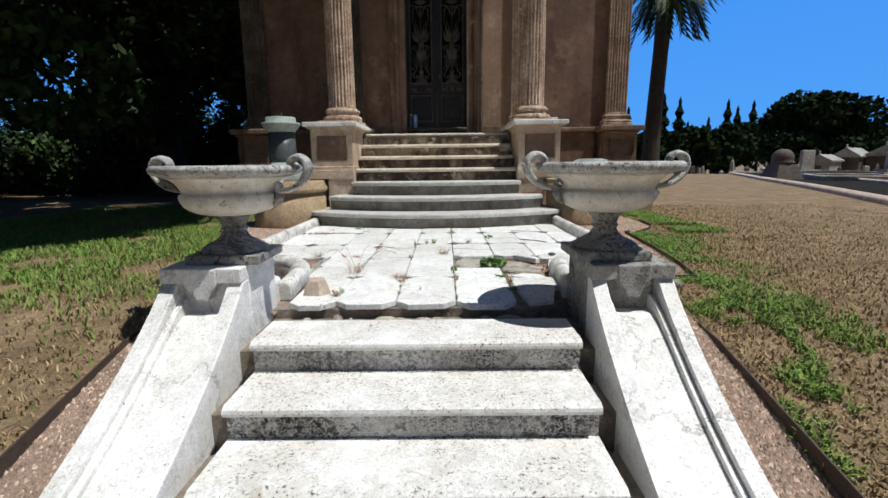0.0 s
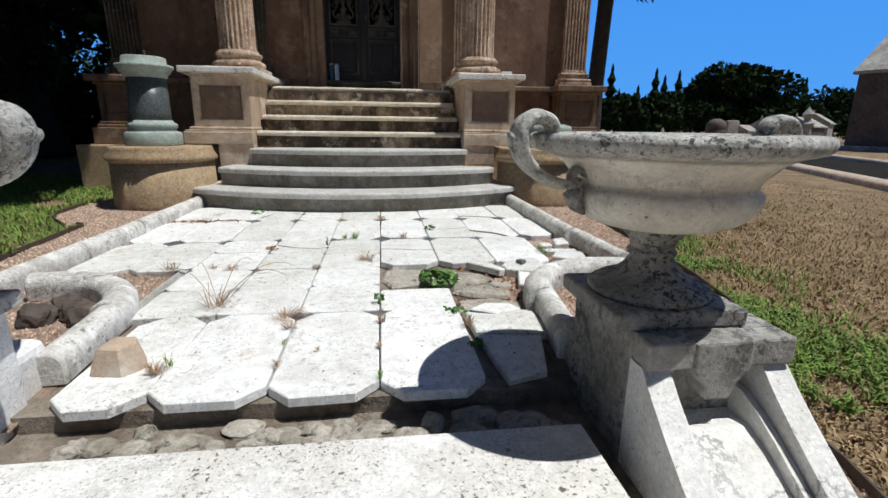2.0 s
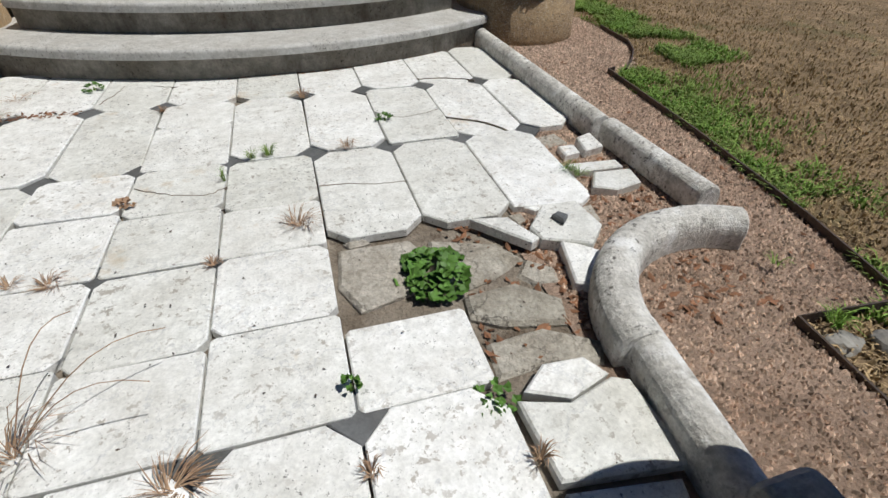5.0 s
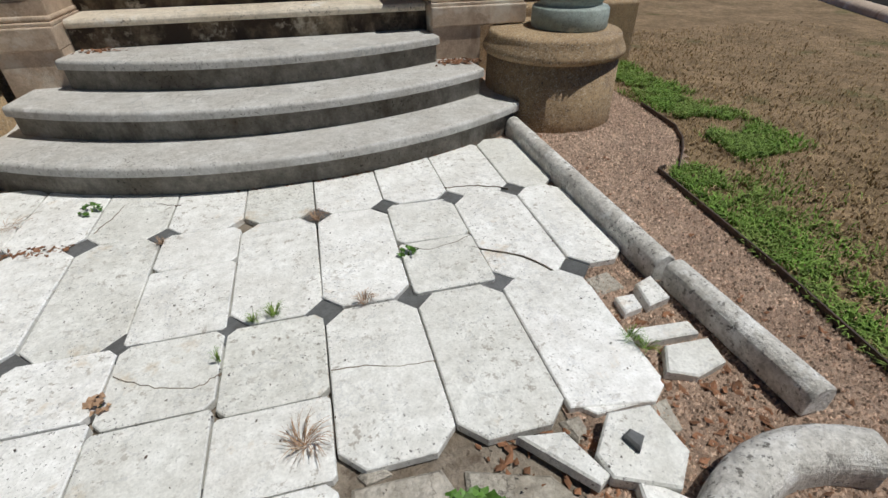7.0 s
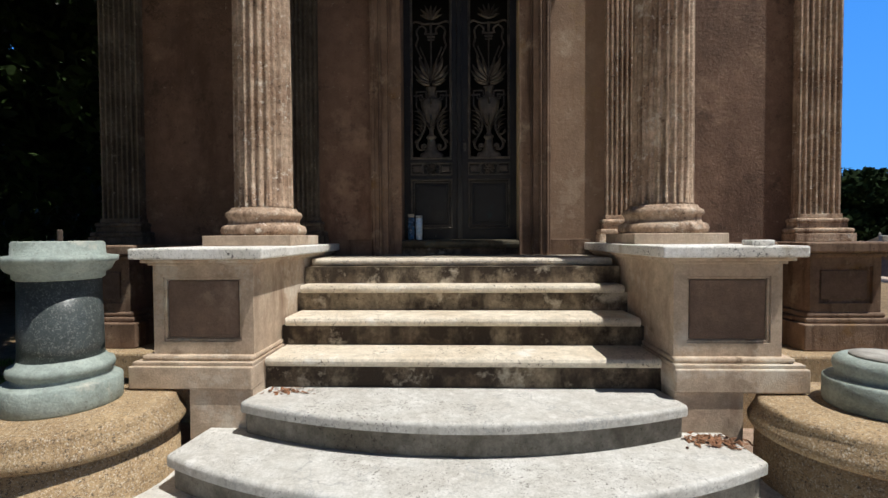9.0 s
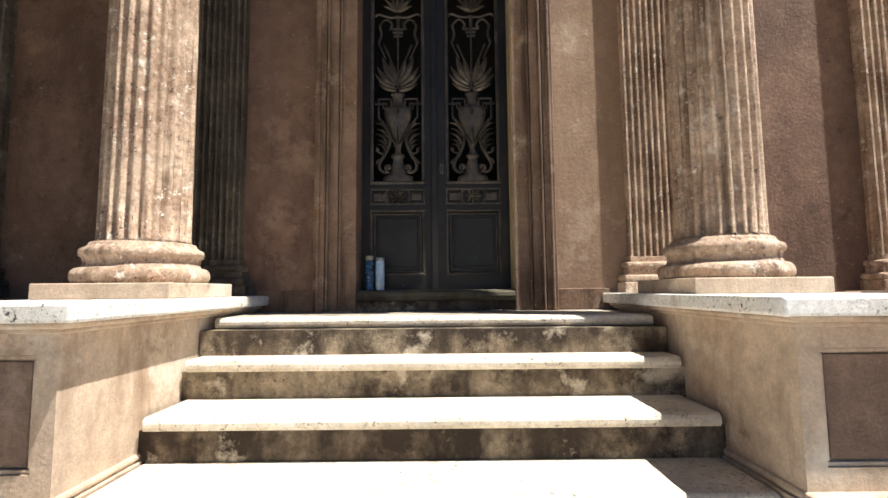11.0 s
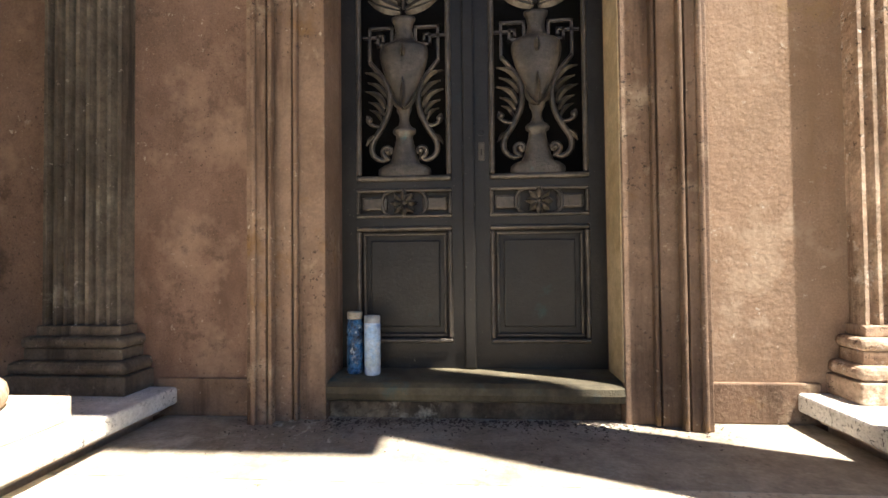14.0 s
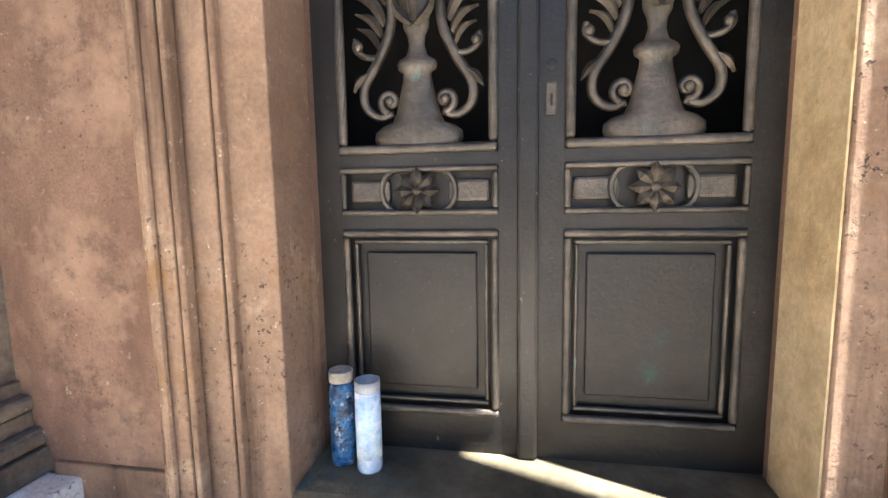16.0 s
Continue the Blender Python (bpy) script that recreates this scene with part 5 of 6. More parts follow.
for k in range(15):
    x, y, r = -19.5 + 1.15 * k + rngt.uniform(-0.3, 0.3), 15.0 + 0.12 * k + rngt.uniform(-0.8, 0.8), rngt.uniform(1.2, 1.9)
    lb = [(x + r * rngt.uniform(-0.8, 0.8), y + r * rngt.uniform(-0.6, 0.6), r * rngt.uniform(0.15, 1.1), r * rngt.uniform(0.35, 0.55)) for _ in range(12)]
    tree("shrub", "dark leafy shrub in the shade of the oak", x, y, 0.06, r * 0.7, lb, 3600, 0.09, 140 + k, LEAF, "shrubs under the oak")


def bushy(name, label, x, y, w, h, count, size, seed, group, trunk=0.3):
    rg = np.random.default_rng(seed)
    lb = []
    for _ in range(26):
        a, u = rg.uniform(0, 6.28), rg.uniform(0, 1) ** 0.5
        zz = rg.uniform(0.10, 0.88)
        rr = w * 0.5 * math.sin(math.pi * min(0.92, zz * 0.85 + 0.12))
        lb.append((x + rr * 0.8 * u * math.cos(a), y + rr * 0.8 * u * math.sin(a), h * zz, w * rg.uniform(0.11, 0.18)))
    return tree(name, label, x, y, trunk, h * 0.8, lb, count, size, seed, LEAF_FAR, group, base=ground_z(x, y))


bushy("far_oak", "broad dark oak behind the tombs", 46.0, 60, 16.0, 7.6, 13000, 0.42, 61, "far trees", 0.6)
for k, (x, y, w, h) in enumerate(((21.5, 50, 5.5, 4.6), (25.5, 50, 5, 4.2), (29.5, 51, 5.5, 4.0), (33, 56, 6, 5), (56, 64, 9, 5.5), (65, 66, 12, 6), (17.5, 55, 6, 6), (76, 70, 14, 7), (14, 60, 8, 8), (48, 75, 10, 6))):
    bushy("far_tree", "round green tree at the far side of the cemetery", x, y, w, h, 3200, 0.34, 70 + k, "far trees", 0.25)


def conifer(x, y, h, seed):
    ob = thing("conifer", "thin dark conifer on the skyline", "tree", "far conifers", at=(x, y, ground_z(x, y)))
    rg = np.random.default_rng(seed)
    part("trunk", tube([(0, 0, 0), (0, 0, h)], [0.22, 0.03], 7), BARK, ob)
    verts, faces = [], []
    for _ in range(1500):
        u = rg.uniform(0.12, 1) ** 0.8
        rad = 0.26 * h * (1 - u) * rg.uniform(0.3, 1.0) * (0.7 + 0.3 * math.sin(u * 40)) + 0.05
        a = rg.uniform(0, 6.28)
        z = h * u
        px, py = rad * math.cos(a), rad * math.sin(a)
        k = len(verts)
        s_ = 0.30
        verts += [(px * 0.3, py * 0.3, z + 0.1), (px - py * 0.25 / max(rad, 0.2), py + px * 0.25 / max(rad, 0.2), z - 0.12), (px * 1.15, py * 1.15, z - 0.28), (px + py * 0.25 / max(rad, 0.2), py - px * 0.25 / max(rad, 0.2), z - 0.12)]
        faces.append((k, k + 1, k + 2, k + 3))
    raw("crown", verts, faces, LEAF_FAR, ob, "ragged dark needles")


for k, (x, y, h) in enumerate(((33.2, 70, 9.2), (40, 70, 8.8), (42.0, 71, 8.0), (43.6, 70, 8.6), (37.4, 70, 6.4), (30.5, 69, 9.6), (35.5, 72, 6.0), (39.0, 73, 6.6), (72, 78, 9), (27.5, 74, 8.4))):
    conifer(x, y, h + 1.6, 90 + k)


def palm(x, y):
    ob = thing("palm_tree", "tall date palm with drooping fronds beside the tomb", "palm", at=(x, y, -0.04))
    part("trunk", tube([(0, 0, 0), (0.05, 0, 2.5), (0.15, 0, 5.0), (0.25, 0, 7.2)], [0.36, 0.29, 0.27, 0.34], 14), BARK, ob, "rough dark palm trunk")
    rg = np.random.default_rng(31)
    for _ in range(90):
        a = rg.uniform(0, 6.28)
        lift = rg.uniform(-0.9, 1.0)
        ln = rg.uniform(1.9, 2.5)
        verts, faces = [], []
        prev = None
        for k in range(15):
            u = k / 14
            r = ln * (u * (1 - 0.22 * u)) * (0.75 if lift < -0.3 else 1)
            z = 7.5 + lift * u * 1.2 - 1.25 * u * u
            c = Vector((0.25 + r * math.cos(a), r * math.sin(a), z))
            side = Vector((-math.sin(a), math.cos(a), 0))
            if 0 < k:
                for e in (-1, 1):
                    i = len(verts)
                    tip = c + side * (e * 0.30 * (1 - 0.5 * u)) + Vector((0.20 * math.cos(a), 0.20 * math.sin(a), -0.22))
                    verts += [tuple(prev), tuple(c), tuple(tip)]
                    faces.append((i, i + 1, i + 2))
            prev = c
        raw("frond", verts, faces, LEAF, ob)


palm(8.25, 20.0)


# ---- tombs and graves in the distance ----
def tomb(x, y, w, d, h, roof, material, label, turn=0.0, group="far tombs"):
    ob = thing("small_mausoleum", label, "mausoleum", group, at=(x, y, ground_z(x, y) - 0.04))
    ob.rotation_euler = (0, 0, turn)
    part("wall", box(-w / 2, w / 2, -d / 2, d / 2, 0, h, 0.02), material, ob)
    part("plinth", box(-w / 2 - 0.15, w / 2 + 0.15, -d / 2 - 0.15, d / 2 + 0.15, 0, 0.25, 0.02), FAR_STONE, ob)
    b = bmesh.new()
    e = 0.15
    pr = [(-w / 2 - e, h), (-w / 2 - e, h + 0.12), (0, h + roof), (w / 2 + e, h + 0.12), (w / 2 + e, h)]
    b = prism(pr, -d / 2 - e, d / 2 + e)
    for v in b.verts:
        v.co = Vector((v.co.x, v.co.z, v.co.y))
    bmesh.ops.recalc_face_normals(b, faces=b.faces[:])
    part("roof", b, FAR_STONE, ob, "pale stone gable roof")
    part("door", box(-w * 0.14, w * 0.14, -d / 2 - 0.03, -d / 2 + 0.05, 0.25, h * 0.8), FAR_DARK, ob, "dark doorway")
    part("finial", lathe([(0.09, 0), (0.13, 0.05), (0.07, 0.12), (0.10, 0.22), (0.02, 0.34)], 10, 0, -d / 2, bm=None), FAR_STONE, ob).location = (0, 0, h + roof - 0.02)
    return ob


tomb(34.9, 45, 1.7, 2.6, 1.75, 0.65, FAR_STONE, "small pale stone mausoleum with gable roof", -1.0)
tomb(38.2, 46, 2.0, 3.2, 2.1, 0.9, FAR_DARK, "dark stone mausoleum with pale gable roof", -1.0)
tomb(41.2, 45, 2.8, 4.6, 2.2, 1.0, FAR_DARK, "wide dark mausoleum with pale slab roof", -1.0)
tomb(48.5, 51, 3.0, 4.5, 2.6, 1.2, FAR_STONE, "pale mausoleum farther up the slope", -0.9)
tomb(26.5, 52, 1.5, 2.0, 1.2, 0.6, FAR_STONE, "low pale stone mausoleum", -0.9)
tomb(30.0, 53, 1.5, 2.0, 1.2, 0.7, FAR_DARK, "low dark stone mausoleum with pale roof", -0.9)
tomb(22.9, 18.2, 4.6, 6.0, 3.1, 1.9, FAR_DARK, "tall dark stone mausoleum beyond the road", 0.35, "near tombs")


def headstone(x, y, w, h, kind, material, seed):
    ob = thing("gravestone", "weathered pale gravestone on a low foot" if material is FAR_STONE else "dark weathered gravestone on a low foot", "gravestone", "far gravestones", at=(x, y, ground_z(x, y) - 0.04))
    part("foot", box(-w * 0.8, w * 0.8, -w * 0.5, w * 0.5, 0, 0.22, 0.02), material, ob)
    if kind == 0:
        part("slab", box(-w / 2, w / 2, -0.12, 0.12, 0.22, h, 0.05), material, ob)
    elif kind == 1:
        part("obelisk", lathe([(w * 0.42, 0.22), (w * 0.40, 0.3), (w * 0.26, h * 0.85), (0.02, h)], 4), material, ob)
    else:
        part("urn_post", lathe([(w * 0.4, 0.22), (w * 0.36, h * 0.5), (w * 0.5, h * 0.55), (w * 0.2, h * 0.65), (w * 0.38, h * 0.8), (w * 0.1, h * 0.95), (0.02, h)], 12), material, ob)


rngg = np.random.default_rng(77)
for k in range(34):
    y = rngg.uniform(36, 52)
    x = y * rngg.uniform(0.46, 0.98)
    headstone(x, y, rngg.uniform(0.4, 0.7), rngg.uniform(0.8, 1.6), int(rngg.integers(3)), FAR_STONE if rngg.random() < 0.75 else FAR_DARK, k)
headstone(27.2, 30, 0.9, 2.3, 2, FAR_STONE, 0)
headstone(22.0, 30, 0.8, 1.4, 0, FAR_STONE, 0)


def smooth_line(pts, n=8):
    return bend(pts, n)


near = smooth_line([(5.4, 3.0), (6.6, 6.2), (8.1, 9.4), (10.3, 14.0), (13.6, 21.5), (17.5, 30.0)])
ob = kerb(near, 0.30, 0.17, -0.08, "road_kerb", "long rounded pale stone kerb along the lawn")
ob.data.materials.clear()
ob.data.materials.append(PIER)
tagged(ob, "", "kerb", "road kerbs")
far_k = smooth_line([(8.35, 3.0), (9.5, 6.2), (11.0, 9.4), (13.2, 14.0), (16.6, 21.5), (20.7, 30.5)])
ob = kerb(far_k, 0.20, 0.15, -0.06, "road_kerb", "pale stone kerb on the far side of the road")
ob.data.materials.clear()
ob.data.materials.append(PIER)
tagged(ob, "", "kerb", "road kerbs")
b = bmesh.new()
la = smooth_line([(5.7, 3.0), (6.9, 6.2), (8.4, 9.4), (10.6, 14.0), (13.9, 21.5), (17.8, 30.0)])
lb_ = smooth_line([(8.3, 3.0), (9.45, 6.2), (10.95, 9.4), (13.15, 14.0), (16.5, 21.5), (20.6, 30.5)])
va = [b.verts.new((x, y, -0.028)) for x, y in la]
vb = [b.verts.new((x, y, -0.028)) for x, y in lb_]
for k in range(min(len(va), len(vb)) - 1):
    b.faces.new((va[k], vb[k], vb[k + 1], va[k + 1]))
tagged(part("road", b, ROAD), "narrow dark asphalt cemetery road", "road", kind="structure")


def grave_plot(x, y, w, d, turn, material, label):
    """A low rectangular stone coping round a grave."""
    ob = thing("grave_plot", label, "grave", "grave plots", at=(x, y, ground_z(x, y) - 0.03))
    ob.rotation_euler = (0, 0, turn)
    for x0, x1, y0, y1 in ((-w / 2, w / 2, -d / 2, -d / 2 + 0.2), (-w / 2, w / 2, d / 2 - 0.2, d / 2), (-w / 2, -w / 2 + 0.2, -d / 2 + 0.201, d / 2 - 0.201), (w / 2 - 0.2, w / 2, -d / 2 + 0.201, d / 2 - 0.201)):
        part("coping", box(x0, x1, y0, y1, 0, 0.24, 0.03), material, ob)


grave_plot(15.8, 19.5, 2.6, 3.4, -0.45, FAR_STONE, "low pale stone coping round a grave")
grave_plot(19.6, 25.0, 3.0, 3.6, -0.45, FAR_DARK, "low dark stone coping round a grave")
grave_plot(17.8, 13.6, 2.8, 4.4, -0.45, FAR_DARK, "dark granite coping round a grave")
grave_plot(22.5, 34.0, 3.4, 3.2, -0.4, FAR_STONE, "pale stone coping of a far grave")


# ---- weeds, leaves and litter ----
def tuft(x, y, z, r, h, count, material, label, seed, name="weed_tuft", flat=0.0):
    rng = np.random.default_rng(seed)
    ob = thing(name, label, "weed", "weeds in the joints", at=(x, y, z))
    verts, faces = [], []
    r, count = r * 0.75, int(count * 0.9)
    for _ in range(count):
        a = rng.uniform(0, 6.28)
        d = rng.uniform(0, r * 0.35)
        ln, hh = r * rng.uniform(0.5, 1.1), h * rng.uniform(0.3, 1.1) * (1 - flat)
        w = 0.0010 * rng.uniform(0.7, 1.5)
        bx, by = math.cos(a), math.sin(a)
        k = len(verts)
        x0, y0 = d * math.cos(a + 1), d * math.sin(a + 1)
        mx, my = x0 + bx * ln * 0.5, y0 + by * ln * 0.5
        verts += [(x0 - by * w, y0 + bx * w, 0), (x0 + by * w, y0 - bx * w, 0), (mx - by * w, my + bx * w, hh * 0.8 + 0.002), (mx + by * w, my - bx * w, hh * 0.8 + 0.002), (x0 + bx * ln, y0 + by * ln, hh * 0.75 + 0.002)]
        faces += [(k, k + 1, k + 3, k + 2), (k + 2, k + 3, k + 4)]
    raw("foliage", verts, faces, material, ob)


def leafy(x, y, z, r, h, count, seed, name="broadleaf_weed", label="bright green broad-leaved weed growing through the paving", size=0.03, material=None):
    rng = np.random.default_rng(seed)
    ob = thing(name, label, "plant", at=(x, y, z))
    b = tube([(0, 0, 0), (0, 0, h * 0.6)], [0.006, 0.002], 6)
    part("stem", b, GRASS_GREEN, ob)
    for _ in range(count):
        a, u = rng.uniform(0, 6.28), rng.uniform(0.05, 1) ** 0.6
        c = Vector((r * u * math.cos(a), r * u * math.sin(a), h * (1 - 0.75 * u * u) * rng.uniform(0.7, 1.1) + 0.005))
        q = Euler((rng.uniform(-0.5, 0.5), rng.uniform(-0.5, 0.5), rng.uniform(0, 6.28))).to_matrix()
        s = size * rng.uniform(0.6, 1.15)
        vs = [tuple(c + q @ Vector((s * 0.62 * math.cos(t) * (1 + 0.16 * math.cos(5 * t)), s * 0.62 * math.sin(t) * (1 + 0.16 * math.cos(5 * t)), 0.006 * math.cos(2 * t)))) for t in np.linspace(0, 5.76, 10)]
        vs.append(tuple(c + Vector((0, 0, -0.004))))
        raw("leaf", vs, [(k, (k + 1) % 10, 10) for k in range(10)], material or WEED_LEAF, ob)


WEED_LEAF = mat("weed_leaf", (0.12, 0.24, 0.045), 0.55, vary=(0.08, 0.17, 0.03), scale=20, fine=60, bump=0, random_amount=0.3)
STRAW = mat("dead_straw", (0.44, 0.31, 0.20), 0.9, vary=(0.32, 0.20, 0.13), scale=10, fine=60, bump=0, random_amount=0.3, island=True)
leafy(0.494, 4.392, -0.032, 0.115, 0.06, 110, 1, size=0.034)
leafy(0.563, 5.532, 0.002, 0.04, 0.03, 16, 2, label="small grey-green weed in a paving joint", size=0.018)
leafy(-0.868, 6.30, 0.002, 0.05, 0.035, 18, 3, label="small grey-green weed by the bowed step", size=0.02)
leafy(0.188, 4.035, 0.0, 0.025, 0.045, 16, 4, label="upright green weed by a slate inset", size=0.013)
leafy(-0.475, 5.03, 0.002, 0.035, 0.012, 16, 5, label="flat brown-green weed in a joint", size=0.018, material=STRAW)
leafy(0.50, 3.92, -0.012, 0.055, 0.016, 20, 6, label="creeping green weed in a broken joint", size=0.02)
leafy(0.544, 3.60, -0.01, 0.03, 0.02, 10, 7, label="creeping green weed in a broken joint", size=0.02)
for k, (x, y, r, h, n, dry) in enumerate(((0.02, 5.30, 0.06, 0.05, 60, 0), (-0.05, 5.29, 0.05, 0.05, 40, 0), (0.35, 5.28, 0.07, 0.05, 50, 1), (0.113, 4.741, 0.12, 0.06, 60, 1), (0.204, 5.93, 0.08, 0.05, 60, 1), (-0.48, 5.91, 0.05, 0.03, 40, 1), (-0.153, 5.12, 0.03, 0.07, 22, 0),
                                          (-0.15, 4.596, 0.05, 0.02, 40, 1), (-0.596, 4.63, 0.08, 0.02, 50, 1), (1.202, 4.856, 0.07, 0.04, 40, 0), (-0.493, 4.063, 0.16, 0.10, 46, 1), (-0.174, 3.90, 0.13, 0.03, 80, 1), (-0.148, 3.80, 0.07, 0.03, 40, 1), (-0.50, 3.494, 0.06, 0.04, 60, 1), (-0.48, 3.534, 0.04, 0.05, 24, 0),
                                          (0.201, 3.825, 0.04, 0.05, 40, 1), (0.543, 3.755, 0.05, 0.05, 40, 1), (-0.148, 3.661, 0.02, 0.03, 16, 0), (0.191, 3.597, 0.025, 0.03, 20, 1), (-0.138, 3.503, 0.03, 0.03, 24, 1), (0.193, 3.388, 0.025, 0.04, 18, 0), (-0.923, 4.639, 0.13, 0.06, 40, 1), (-0.70, 4.65, 0.06, 0.02, 30, 1),
                                          (-1.25, 5.99, 0.16, 0.02, 70, 1), (-1.2, 6.25, 0.14, 0.03, 30, 1), (1.22, 4.80, 0.06, 0.05, 30, 0), (-0.02, 3.60, 0.02, 0.02, 12, 1), (-1.40, 6.82, 0.09, 0.03, 30, 0), (1.55, 4.13, 0.06, 0.04, 30, 0), (1.50, 3.88, 0.07, 0.06, 50, 0), (1.62, 3.70, 0.09, 0.06, 60, 0))):
    tuft(x, y, 0.001, r, h, n, STRAW if dry else GRASS_GREEN, "dry straw tuft in a paving joint" if dry else "green grass tuft in a paving joint", 200 + k)
for k, (x, y, a) in enumerate(((-0.493, 4.06, 2.2), (-0.493, 4.06, 1.3), (-0.493, 4.06, 0.5), (-0.493, 4.06, 2.8), (-0.493, 4.06, 0.05))):
    ob = thing("dry_stalk", "long thin dry flower stalk arching over the paving", "weed", "dry stalks", at=(x, y, 0.0))
    ln = 0.24 + 0.05 * (k % 3)
    part("stalk", tube([(ln * u * math.cos(a), ln * u * math.sin(a), 0.16 * math.sin(2.2 * u)) for u in np.linspace(0, 1, 8)], 0.0013, 4), STRAW, ob)


def litter(name, label, material, seed, count, where, size, category):
    """Small curled flakes lying about; where(rng) gives x, y, z."""
    rng = np.random.default_rng(seed)
    verts, faces = [], []
    for _ in range(count):
        x, y, z = where(rng)
        s = size * rng.uniform(0.5, 1.2)
        q = Euler((rng.uniform(-0.5, 0.5), rng.uniform(-0.5, 0.5), rng.uniform(0, 6.28))).to_matrix()
        k = len(verts)
        c = Vector((x, y, z + s * 0.30))
        for u, v in ((-1, 0), (-0.2, -0.5), (0.9, -0.1), (0.1, 0.55)):
            verts.append(tuple(c + q @ Vector((u * s, v * s, 0.25 * s * u * u))))
        faces.append((k, k + 1, k + 2, k + 3))
    ob = raw(name, verts, faces, material)
    return tagged(ob, label, category, kind="stuff")


litter("dead_leaves", "brown dead leaves in the broken paving", DEAD_LEAF, 301, 520, lambda r: (r.choice((r.uniform(1.08, 1.45), r.uniform(0.55, 0.9))), r.uniform(4.0, 4.95), -0.034), 0.022, "leaves")
litter("dead_leaves", "brown leaves heaped on the bowed step", DEAD_LEAF, 302, 160, lambda r: (r.normal(1.26, 0.07), r.normal(7.20, 0.04), 2 * RISE), 0.02, "leaves")
litter("dead_leaves", "brown leaves in the corner of the step", DEAD_LEAF, 303, 60, lambda r: (r.normal(-0.95, 0.06), r.normal(7.40, 0.03), 3 * RISE), 0.016, "leaves")
litter("dead_leaves", "brown leaves along the foot of the bowed step", DEAD_LEAF, 304, 160, lambda r: (lambda x: (x, 6.335 + 0.194 * x * x * (1 + 0.02 * x * x) - abs(r.normal(0, 0.012)), 0.0))(r.uniform(-0.2, 1.5)), 0.010, "leaves")
litter("dead_leaves", "reddish leaf litter in the open joint", DEAD_LEAF, 305, 120, lambda r: (r.uniform(-1.45, -0.85), r.normal(5.975, 0.02), 0.0), 0.016, "leaves")
litter("leaf_litter", "dark leaf crumbs along the door sill", FAR_DARK, 306, 420, lambda r: (r.uniform(-0.5, 0.5), 8.87 - abs(r.normal(0, 0.04)), LAND), 0.010, "litter")
litter("paint_flakes", "pale flakes scattered on the landing", WAX, 307, 70, lambda r: (r.normal(-0.5, 0.16), r.normal(8.70, 0.06), LAND), 0.012, "litter")
litter("paint_flakes", "pale plaster crumbs along the step risers", WAX, 308, 110, lambda r: (r.uniform(-0.9, 0.9), 8.29 - abs(r.normal(0, 0.01)), 6 * RISE), 0.008, "litter")
litter("bark_chips", "woody crumbs on the lower steps", WAX, 309, 130, lambda r: (r.uniform(-0.7, 0.7), 2.86 - abs(r.normal(0, 0.012)), -0.18), 0.010, "litter")
litter("paving_crumbs", "dark crumbs and seeds scattered on the paving", FAR_DARK, 310, 420, lambda r: (r.uniform(-1.3, 1.4), r.uniform(3.35, 6.4), 0.001), 0.006, "litter")
litter("landing_grit", "fine dark grit strewn over the landing", FAR_DARK, 312, 500, lambda r: (r.uniform(-0.8, 0.8), 8.88 - abs(r.normal(0, 0.12)), LAND + 0.002), 0.006, "litter")
litter("leaf_litter", "leaf crumbs along the foot of the lower risers", DEAD_LEAF, 313, 240, lambda r: (lambda k: (r.uniform(-0.72, 0.72), LOWER[k][0] + 0.018 - abs(r.normal(0, 0.010)), LOWER[k + 1][1]))(int(r.integers(3))), 0.009, "leaves")
litter("dead_leaves", "brown leaves on the gravel", DEAD_LEAF, 311, 260, lambda r: (lambda x, y: (x, y, ground_z(x, y) + 0.015))(r.uniform(1.0, 2.0), r.uniform(3.9, 7.0)), 0.016, "leaves")


# ---- rubble in the broken paving ----
def slab_piece(name, poly, z0, z1, material, label, category, group="", tilt=(0, 0), bevel=0.006, parent=None):
    cx, cy = sum(p[0] for p in poly) / len(poly), sum(p[1] for p in poly) / len(poly)
    b = prism([(x - cx, y - cy) for x, y in poly], z0, z1, bevel, 1)
    ob = part(name, b, material, parent)
    ob.location = (cx, cy, 0)
    ob.rotation_euler = (tilt[0], tilt[1], 0)
    if not parent:
        tagged(ob, label, category, group)
    return ob


SH = "broken white marble paving shard lying loose"
slab_piece("paving_shard", [(0.86, 4.50), (0.95, 4.60), (1.08, 4.59), (1.10, 4.44), (1.02, 4.36), (0.87, 4.43)], -0.02, 0.03, TILE, SH, "shard", "paving shards", (0.05, -0.04))
slab_piece("paving_shard", [(0.68, 4.605), (0.815, 4.587), (0.869, 4.44), (0.83, 4.42)], -0.02, 0.018, TILE, SH, "shard", "paving shards", (-0.06, 0.05))
slab_piece("paving_shard", [(0.931, 4.425), (1.038, 4.335), (0.925, 4.20), (0.88, 4.22)], -0.03, 0.012, TILE, SH, "shard", "paving shards", (0.04, 0.03))
slab_piece("paving_shard", [(1.21, 4.895), (1.44, 4.878), (1.438, 4.815), (1.236, 4.825)], -0.03, 0.008, TILE, SH, "shard", "paving shards")
slab_piece("paving_shard", [(1.28, 4.791), (1.448, 4.786), (1.436, 4.685), (1.309, 4.655), (1.222, 4.695)], -0.03, 0.012, TILE, SH, "shard", "paving shards", (0.05, 0.02))
slab_piece("paving_shard", [(1.364, 5.09), (1.449, 5.12), (1.452, 4.997), (1.35, 4.975)], -0.03, 0.02, TILE, SH, "shard", "paving shards", (0.08, 0.0))
